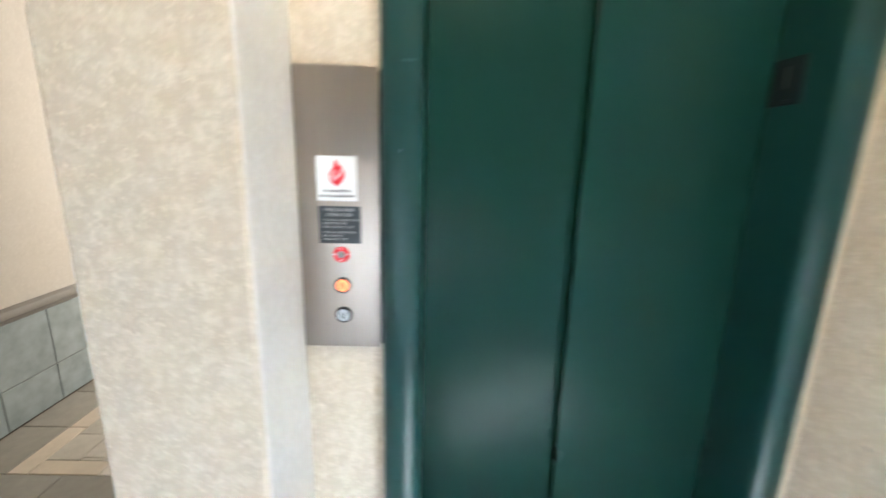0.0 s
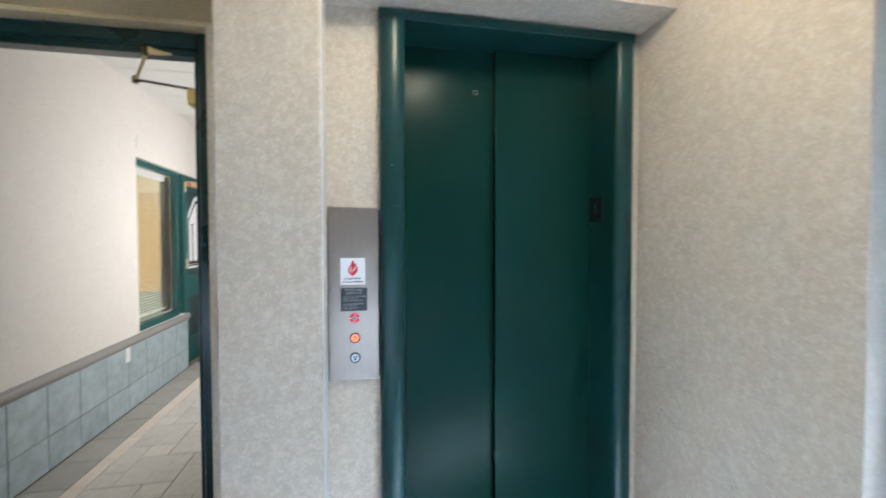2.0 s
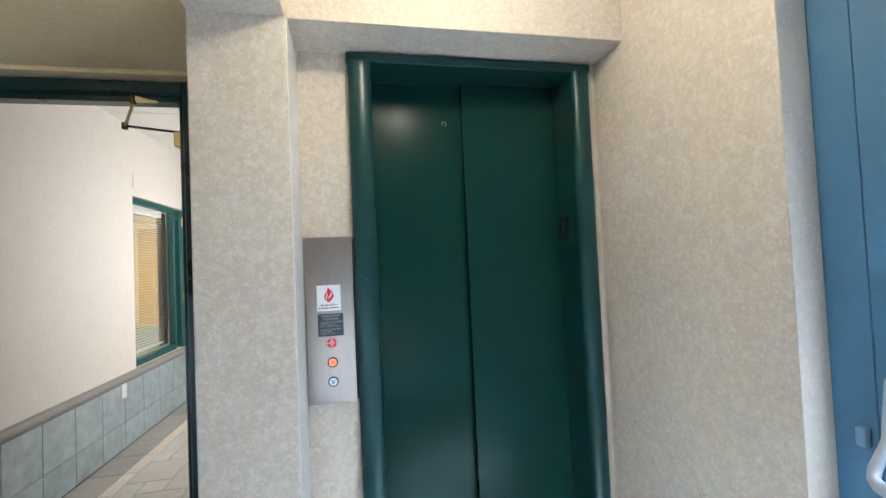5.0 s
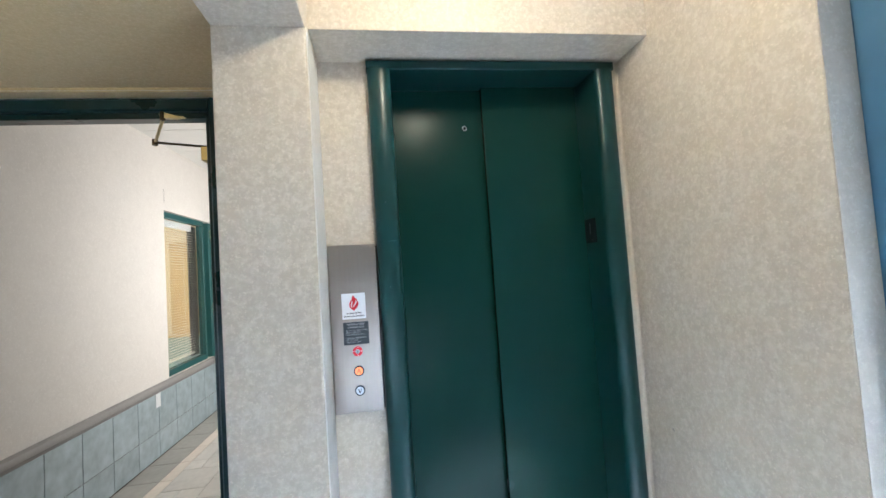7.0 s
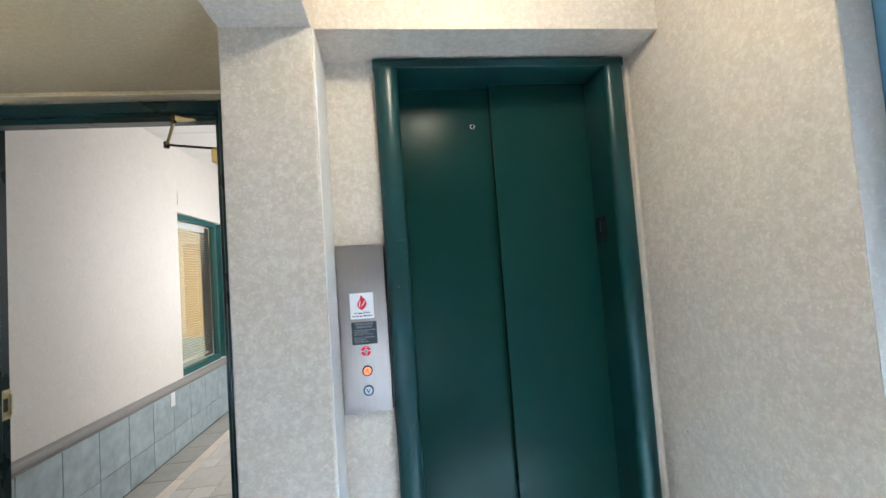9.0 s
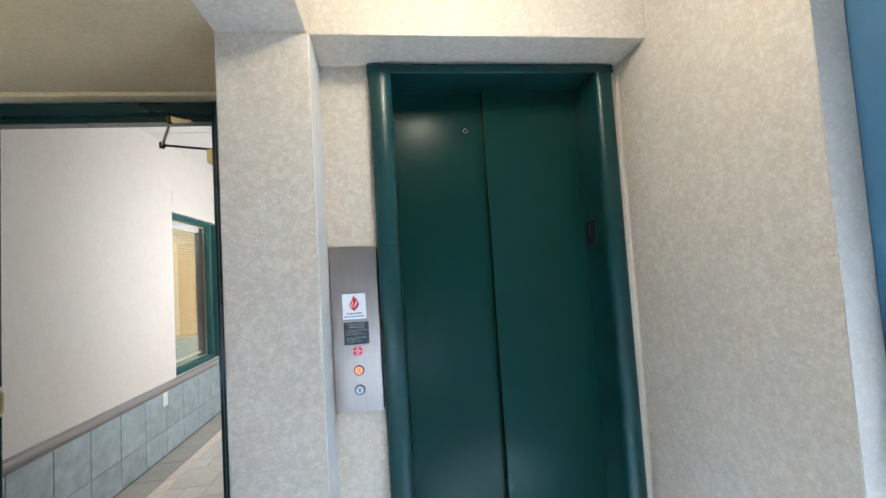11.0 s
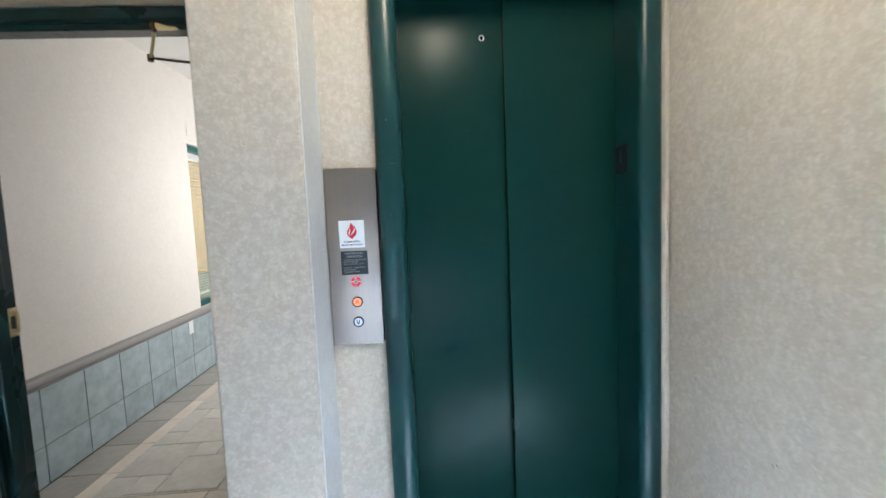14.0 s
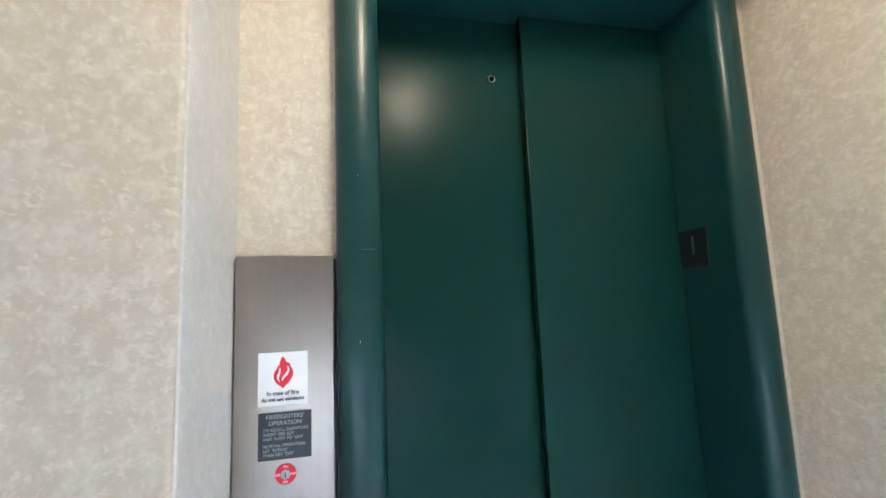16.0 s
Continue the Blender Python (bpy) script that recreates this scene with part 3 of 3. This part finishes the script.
# ---- blue door in the side wall ----
blue = thing("door_1", "blue painted metal glass door with a panic bar", "door", (0.6, 0, 0), kind="structure")
frame_b = part("door_frame", box_bm([(0.578, 0.66, 0.3538, 0.442, 0, 2.15), (0.5805, 0.66, 0.3528, 0.3538, 0, 2.09), (0.578, 0.66, -0.488, -0.44, 0, 2.15), (0.578, 0.66, -0.44, 0.354, 2.09, 2.15)], 0.0008, 1), BLUE, blue, "blue metal frame")
leaf_b = part("door_leaf", box_bm([(0.580, 0.643, -0.439, -0.317, 0.008, 2.0885), (0.580, 0.643, 0.235, 0.3525, 0.008, 2.0885), (0.580, 0.643, -0.317, 0.235, 0.008, 0.26), (0.580, 0.643, -0.317, 0.235, 1.97, 2.0885)], 0.0008, 1), BLUE, blue, "blue metal stiles and rails")
part("glazing_bead", box_bm([(0.590, 0.602, -0.3168, -0.303, 0.2602, 1.9698), (0.590, 0.602, 0.221, 0.2348, 0.2602, 1.9698), (0.590, 0.602, -0.303, 0.221, 0.2602, 0.274), (0.590, 0.602, -0.303, 0.221, 1.956, 1.9698)]), BLUE, leaf_b)
lite = part("pane", box(0.608, 0.614, -0.3165, 0.2345, 0.2605, 1.9695), GLASS, leaf_b, "clear glass pane")
lite.visible_shadow = False


def panic_arm(y0, s):
    """Tapered arm plate; s: the side on which its outer edge lies."""
    pts = [(0.018, 1.152), (0.022, 1.157), (0.042, 1.158), (0.047, 1.153), (0.056, 1.061), (0.062, 1.011), (0.059, 0.989), (0.046, 0.977), (0.014, 0.975)]
    part("bar_arm", prism([(y0 + s * dy, z) for dy, z in pts], 0.568, 0.580, "x"), GRIP, leaf_b, "pale metal panic bar arm")


panic_arm(0.286, 1)
panic_arm(-0.372, -1)
HOOK = [(0.572, 0.362, 1.035), (0.566, 0.369, 1.005), (0.558, 0.376, 0.975), (0.548, 0.380, 0.951), (0.538, 0.377, 0.935), (0.531, 0.366, 0.927), (0.528, 0.345, 0.924), (0.528, 0.30, 0.923), (0.528, -0.02, 0.923)]
HOOK = [(x + 0.006, y - 0.031, z + 0.023) for x, y, z in HOOK]
GIRTH = [0.010, 0.010, 0.0105, 0.0115, 0.013, 0.0145, 0.016, 0.0165, 0.0165]
part("panic_bar", tube(HOOK + [(x, -0.06 - y, z) for x, y, z in HOOK[-2::-1]], GIRTH + GIRTH[-2::-1], 0.75), GRIP, leaf_b, "pale metal crossbar with bent ends")
part("strike", box(0.560, 0.579, 0.365, 0.386, 1.004, 1.046, 0.006, 2), STRIKE_BLUE, frame_b, "dull blue-grey strike")

# ---- unseen windows added to light the lobby ----
# Added so that daylight reaches the wall left of the doorway.
west = thing("window_2", "added unseen window that lights the lobby from the west", "window", (-3.52, 0.55, 0.6), kind="structure")
part("window_frame", box_bm([(-3.56, -3.50, 0.002, 0.03, 0.602, 1.498), (-3.56, -3.50, 1.07, 1.098, 0.602, 1.498), (-3.56, -3.50, 0.03, 1.07, 1.47, 1.498), (-3.56, -3.50, 0.03, 1.07, 0.602, 0.63)], 0.003), BLUE, west, "blue metal frame")
west_sheet = part("pane", box(-3.533, -3.527, 0.03, 1.07, 0.63, 1.47), GLASS, west, "clear glass")
west_sheet.visible_shadow = False

# Low opening added to brighten the pier's foot and the steel panel.
south = thing("window_3", "added low unseen window that lights the pier from the south", "window", (-1.30, -2.68, 0.04), kind="structure")
part("window_frame", box_bm([(-2.898, -2.87, -2.71, -2.65, 0.042, 0.518), (0.27, 0.298, -2.71, -2.65, 0.042, 0.518), (-2.87, 0.27, -2.71, -2.65, 0.49, 0.518), (-2.87, 0.27, -2.71, -2.65, 0.042, 0.07)], 0.003), BLUE, south, "blue metal frame")
south_sheet = part("pane", box(-2.87, 0.27, -2.683, -2.677, 0.07, 0.49), GLASS, south, "clear glass")
south_sheet.visible_shadow = False

# ---- corridor doorway ----
door2 = thing("door_2", "open dark green corridor door in a steel frame", "door", (-1.5, 1.45, 0), kind="structure")


def jamb_profile(s, xo, wide):
    """Steel frame outline: face, rabbet and stop. s: towards the opening."""
    xi = xo + s * wide
    return [(xo, 1.479), (xo + s * 0.008, 1.471), (xi - s * 0.008, 1.471), (xi, 1.479), (xi, 1.500), (xi + s * 0.017, 1.500),
            (xi + s * 0.021, 1.505), (xi + s * 0.021, 1.555), (xi + s * 0.017, 1.560), (xi, 1.560), (xi, 1.614), (xo, 1.614)]


fr = part("door_frame", prism(jamb_profile(1, -2.0385, 0.0165), 0, 2.185), FRAME_GREEN, door2, "dark green steel jamb")
part("door_frame", prism(jamb_profile(-1, -1.066, 0.052), 0, 2.185), FRAME_GREEN, door2, "dark green steel jamb")
part("door_frame", prism([(y, 2.185 - x) for x, y in jamb_profile(1, 0, 0.052)], -2.0215, -1.1185, "x"), FRAME_GREEN, door2, "dark green steel head")
leaf = part("door_leaf", box(-1.168, -1.123, 1.633, 2.505, 0.01, 2.110, 0.003), FRAME_GREEN, door2, "dark green open leaf")
for z in (1.8555, 1.05, 0.25):
    part("hinge", rod((-1.1725, 1.627, z - 0.055), (-1.1725, 1.627, z + 0.055), 0.009, sides=14, bevel=0.002), BRASS, leaf, "brass hinge")
    part("hinge_leaf", box(-1.1658, -1.126, 1.6305, 1.6335, z - 0.05, z + 0.05, 0.0006, 1), BRASS, leaf, "brass hinge leaf")
closer = part("door_closer", box(-1.220, -1.1715, 1.645, 1.895, 1.976, 2.040, 0.004), BRASS, leaf, "brass door closer")
part("closer_arm", rod((-1.1995, 1.665, 2.042), (-1.380, 1.595, 2.044), 0.0052), BRONZE, closer, "dark bronze arm")
part("closer_arm", rod((-1.380, 1.595, 2.042), (-1.293, 1.490, 2.110), 0.006), SHOE, closer, "pale brass arm")
part("elbow", rod((-1.380, 1.595, 2.030), (-1.380, 1.595, 2.057), 0.0115, bevel=0.002), BRONZE, closer)
part("elbow", rod((-1.293, 1.483, 2.096), (-1.293, 1.483, 2.131), 0.0105, bevel=0.002), BRONZE, closer)
part("arm_shoe", prism([(-1.293 + x, 2.115 + z) for x, z in ((-0.008, 0.012), (0.008, 0.014), (0.031, 0.005), (0.056, -0.002), (0.081, -0.005), (0.085, -0.008), (0.051, -0.011), (0.006, -0.010), (-0.011, 0.002))], 1.477, 1.495, "y"), SHOE, closer, "brass bracket on the frame head")
strike = part("strike_plate", box(-2.0225, -2.0196, 1.570, 1.6135, 0.943, 1.062), SHOE, fr, "brass strike plate")
part("strike_lip", box_bm([(-2.0195, -2.0180, 1.583, 1.607, 0.945, 0.956), (-2.0195, -2.0180, 1.583, 1.607, 1.049, 1.060), (-2.0195, -2.0120, 1.607, 1.615, 0.958, 1.041)], 0.0007, 1), PALE_BRASS, strike, "bright pale brass lip")
for z in (0.9505, 1.0545):
    part("screw", rod((-2.0182, 1.594, z), (-2.0168, 1.594, z), 0.0045, sides=12), PALE_BRASS, strike)
part("strike_hole", box(-2.0197, -2.0190, 1.582, 1.601, 0.975, 1.028), BLACK, strike, "dark latch hole")

structure("baseboard", box_bm([(-3.45, -2.031, SPAN - 0.014, SPAN - 0.0005, -0.01, 0.102), (-2.0385, -2.031, SPAN - 0.0005, 1.4705, -0.01, 0.102)]), BASE, "grey vinyl baseboard round the doorway wall", "baseboard")
structure("baseboard_pier", box_bm([(PX0 - 0.012, PX1 + 0.0, PF - 0.012, PF, -0.01, 0.102)], 0.002), BASE, "grey vinyl baseboard on the pier", "baseboard")

# ---- corridor ----
rail = structure("wainscot_rail", prism([(CX, 0.528), (CX + 0.016, 0.530), (CX + 0.022, 0.548), (CX + 0.034, 0.556), (CX + 0.036, 0.575), (CX + 0.028, 0.592), (CX + 0.014, 0.600), (CX, 0.603)], 1.54, 4.775, "y"), CAP,
                 "grey moulded rail over the wall tiles", "trim")
wain = structure("wainscot", box(CX, CX + 0.006, 1.54, 4.76, 0, 0.528), GROUT, "blue-grey tiled wainscot along the corridor wall", "wainscot")

tagged(part("wall_crack", prism([(3.782, 2.20), (3.785, 2.20), (3.787, 2.26), (3.784, 2.33), (3.7825, 2.33), (3.7845, 2.26)], CX + 0.0002, CX + 0.0012, "x"), INK, None), "thin dark vertical crack in the corridor wall", "wall crack")
outlet = thing("wall_outlet", "white electrical outlet on the tiled wainscot", "outlet", (CX, 3.53, 0.42))
part("cover_plate", box(CX + 0.0135, CX + 0.019, 3.515, 3.585, 0.415, 0.53, 0.002), WHITE, outlet)
for z in (0.452, 0.493):
    part("socket", box(CX + 0.0188, CX + 0.0205, 3.534, 3.566, z - 0.013, z + 0.013, 0.0008, 1), WHITE, outlet)

window = thing("window_1", "green framed office window with cream slatted blinds", "window", (CX, 4.15, 0.6), kind="structure")
wf = box_bm([(CX - 0.1, CX - 0.045, 3.774, 3.795, 0.601, 2.128), (CX - 0.1, CX - 0.03, 4.628, 4.66, 0.601, 2.128),
             (CX - 0.1, CX - 0.03, 3.795, 4.628, 2.08, 2.128), (CX - 0.1, CX - 0.03, 3.795, 4.628, 0.601, 0.655)], 0.003, 1)
part("window_frame", wf, SHOP_GREEN, window, "green painted frame")
pane = part("pane", box(CX - 0.068, CX - 0.062, 3.793, 4.630, 0.653, 2.082), GLASS, window, "clear glass")
pane.visible_shadow = False
slat_me = mesh_of("blind_slat", prism([(-0.0115, -0.0012), (0, 0.0), (0.0115, -0.0012), (0.0115, -0.0006), (0, 0.0006), (-0.0115, -0.0006)], 3.80, 4.585, "y"), BLIND)
for i in range(50):
    s = new("blind_slat", slat_me)
    s.parent, s.matrix_parent_inverse = window, window.matrix_world.inverted()
    s.location = (CX - 0.125, 0, 0.72 + i * 0.0258)
    s.rotation_euler = (0, radians(-3), 0)
for y in (3.95, 4.35):
    part("blind_cord", rod((CX - 0.108, y, 0.71), (CX - 0.112, y, 2.08), 0.0012, sides=6), WHITE, window)
part("bottom_rail", box(CX - 0.137, CX - 0.113, 3.80, 4.55, 0.692, 0.708, 0.003), BLIND, window, "cream blind bottom rail")
# Headrail made taller to include the pale reflection under the window head.
part("headrail", box(CX - 0.144, CX - 0.106, 3.80, 4.534, 2.012, 2.078, 0.002), WHITE, window, "white blind headrail, taller for a pale glass reflection")
structure("office", box_bm([(-4.4, -4.3, 3.0, 6.6, 0, 2.6), (-4.3, -2.6, 2.9, 3.0, 0, 2.6), (-4.3, -2.6, 6.6, 6.7, 0, 2.6), (-4.4, -2.6, 2.9, 6.7, 2.6, 2.7), (-4.4, -2.6, 2.9, 6.7, -0.1, 0)]), ROOM,
          "warm yellow office walls behind the blinds", "wall")
# Unseen lamp added to brighten the room behind the blinds.
area_lamp("office_fill", (-3.4, 4.3, 2.55), (-3.4, 4.3, 0), 0.6, 1.2, 2.6, (1.0, 0.86, 0.62))

cab = thing("office_cabinet", "tall tan cabinet against the office wall", "cabinet", (-3.4, 6.4, 0))
part("carcass", box(-3.58, -3.24, 6.25, 6.59, 0.02, 2.07, 0.004), TAN, cab)
part("door_panel", box(-3.57, -3.25, 6.236, 6.249, 0.06, 2.05, 0.003), TAN, cab)
# Black strip stands in for the dark interior past the slat ends.
part("gap_dark", box(CX - 0.155, CX - 0.145, 4.535, 4.72, 0.655, 2.08), BLACK, window, "black strip for the dark gap beside the blind")
# Guessed block; its grey-blue stands in for the reflection low in the glass.
low = thing("low_cabinet", "added grey-blue block for the bluish tone low in the window", "cabinet", (-3.6, 6.35, 0))
part("carcass", box(-4.25, -2.75, 6.06, 6.22, 0.02, 0.70, 0.004), SLATE, low)
part("block_top", box(-4.27, -2.73, 6.04, 6.23, 0.70, 0.725, 0.004), TAN, low, "tan wooden top")
part("plinth", box(-4.22, -2.78, 6.08, 6.22, 0, 0.02), BLACK, low)
shop = thing("door_3", "green shopfront door with a white panel decal", "door", (CX, 5.3, 0), kind="structure")
part("door_frame", box_bm([(CX - 0.1, CX - 0.02, 4.762, 4.84, 0, 2.128), (CX - 0.1, CX - 0.02, 5.79, 5.858, 0, 2.128), (CX - 0.1, CX - 0.02, 4.84, 5.79, 2.07, 2.128)], 0.003, 1), SHOP_GREEN, shop, "green painted frame")
sl = part("door_leaf", box_bm([(CX - 0.08, CX - 0.035, 4.845, 5.785, 0.01, 0.30), (CX - 0.08, CX - 0.035, 4.845, 5.785, 0.75, 1.0), (CX - 0.08, CX - 0.035, 4.845, 5.785, 1.98, 2.065),
                               (CX - 0.08, CX - 0.035, 4.845, 4.92, 0.30, 0.75), (CX - 0.08, CX - 0.035, 5.70, 5.785, 0.30, 0.75),
                               (CX - 0.08, CX - 0.035, 4.845, 4.92, 1.0, 1.98), (CX - 0.08, CX - 0.035, 5.70, 5.785, 1.0, 1.98)], 0.002, 1), SHOP_GREEN, shop)
part("kick_panel", box(CX - 0.075, CX - 0.045, 4.918, 5.702, 0.298, 0.752), SHOP_DARK, sl, "dark lower panel")
dark = part("glazing", box(CX - 0.07, CX - 0.05, 4.918, 5.702, 0.998, 1.982), SHOP_DARK, sl, "dark glazed upper panel")
for k, mat, d in ((1.0, WHITE, 0.0), (0.89, INK, 0.0006), (0.81, WHITE, 0.0012)):
    part("decal", prism([(5.266 + k * y, 1.50 + k * z) for y, z in ((-0.34, -0.42), (0.34, -0.42), (0.34, 0.16), (0.10, 0.42), (-0.10, 0.42), (-0.34, 0.16))], CX - 0.0495 + d, CX - 0.0488 + d, "x"), mat, sl, "white panel decal" if mat is WHITE else "dark decal outline")
for y0, y1, z0, z1 in ((4.951, 5.581, 1.105, 1.12),):
    part("decal_line", box(CX - 0.0474, CX - 0.0466, y0, y1, z0, z1), INK, sl)
for y, z1 in ((5.066, 1.58), (5.216, 1.76), (5.366, 1.84), (5.496, 1.6)):
    part("decal_bar", box_bm([(CX - 0.0474, CX - 0.0466, y, y + 0.028, 1.17, z1), (CX - 0.0474, CX - 0.0466, y - 0.018, y + 0.046, 1.155, 1.17), (CX - 0.0474, CX - 0.0466, y - 0.018, y + 0.046, z1, z1 + 0.014)]), INK, sl)
part("hinge", rod((CX - 0.020, 4.822, 1.940), (CX - 0.020, 4.822, 2.052), 0.011, sides=12), SHOE, sl, "brass hinge")
part("hinge", rod((CX - 0.020, 4.832, 1.088), (CX - 0.020, 4.832, 1.200), 0.011, sides=12), SHOE, sl, "brass hinge")
part("door_closer", box(CX - 0.034, CX + 0.035, 4.845, 5.135, 2.012, 2.068, 0.004), OCHRE, sl, "bronze door closer")
tagged(part("door_mat", box(CX + 0.03, CX + 0.55, 4.95, 5.75, 0.0005, 0.012, 0.003), BLACK, None), "dark floor mat before the green door", "mat")

# ---- wall and floor tiles ----
def tile_mesh(sx, sy, mat, h=0.008):
    return mesh_of("tile", box(-sx / 2, sx / 2, -sy / 2, sy / 2, -h, 0, 0.0018, 1), mat)


cache = {}


def lay(parent, x, y, sx, sy, mat, lift=0.0):
    k = (round(sx, 3), round(sy, 3), mat.name)
    if k not in cache:
        cache[k] = tile_mesh(sx - 0.005, sy - 0.005, mat)
    ob = new("tile", cache[k])
    ob.parent, ob.matrix_parent_inverse = parent, parent.matrix_world.inverted()
    ob.location = (x + sx / 2, y + sy / 2, lift)
    return ob


for z0, z1 in ((0.004, 0.211), (0.2155, 0.527)):
    wt = mesh_of("tile", box(0, 0.0075, -0.1455, 0.1455, z0, z1, 0.0018, 1), TILE_WALL)
    for i in range(11):
        o = new("tile", wt)
        o.parent, o.matrix_parent_inverse = wain, wain.matrix_world.inverted()
        o.location = (CX + 0.0062, 1.497 + 0.2955 * (i + 0.5), 0)

floor = bpy.data.objects["floor"]
rng = random.Random(4)
y = 1.835 - 0.285
row = 0
while y > -2.75:                      # lobby
    h = 0.285 if row == 0 else 0.305
    x = -3.45 + (0.15 if row % 2 else 0.0)
    while x < 0.6:
        if x > -2.5 or y < SPAN - 0.2:
            lay(floor, x, y, 0.305, h, TILE_LOBBY, rng.uniform(-0.0006, 0.0006))
        x += 0.305
    y -= 0.305
    row += 1
EDGE, BACK = CX + 0.338, 6.0           # inner side of the cream strip, far end of the paving
y = 1.835
while y < 5.9:                        # border along the corridor wall
    lay(floor, CX + 0.014, y, 0.234, 0.31, TILE_BORDER)
    y += 0.31
y = 1.835
while y < 5.9:                        # cream strip along the corridor
    lay(floor, EDGE - 0.09, y, 0.09, 0.31, TILE_STRIP)
    y += 0.31
x = EDGE
while x < -0.85:                      # cream strip across the doorway
    lay(floor, x, 1.835, 0.30, 0.085, TILE_STRIP)
    x += 0.30
BIG, SMALL = 0.325, 0.158             # hopscotch field of large and small squares
for i in range(-14, 16):
    for j in range(-14, 16):
        ox, oy = -1.943 + i * SMALL + j * BIG, 2.420 + i * BIG - j * SMALL
        for dx, dy, w in ((0, 0, BIG), (0, BIG, SMALL)):
            x0, x1 = max(EDGE, ox + dx), min(-0.83, ox + dx + w)
            y0, y1 = max(1.92, oy + dy), min(BACK, oy + dy + w)
            if x1 - x0 > 0.008 and y1 - y0 > 0.008:
                lay(floor, x0, y0, x1 - x0, y1 - y0, TILE_FIELD, rng.uniform(-0.0005, 0.0005))
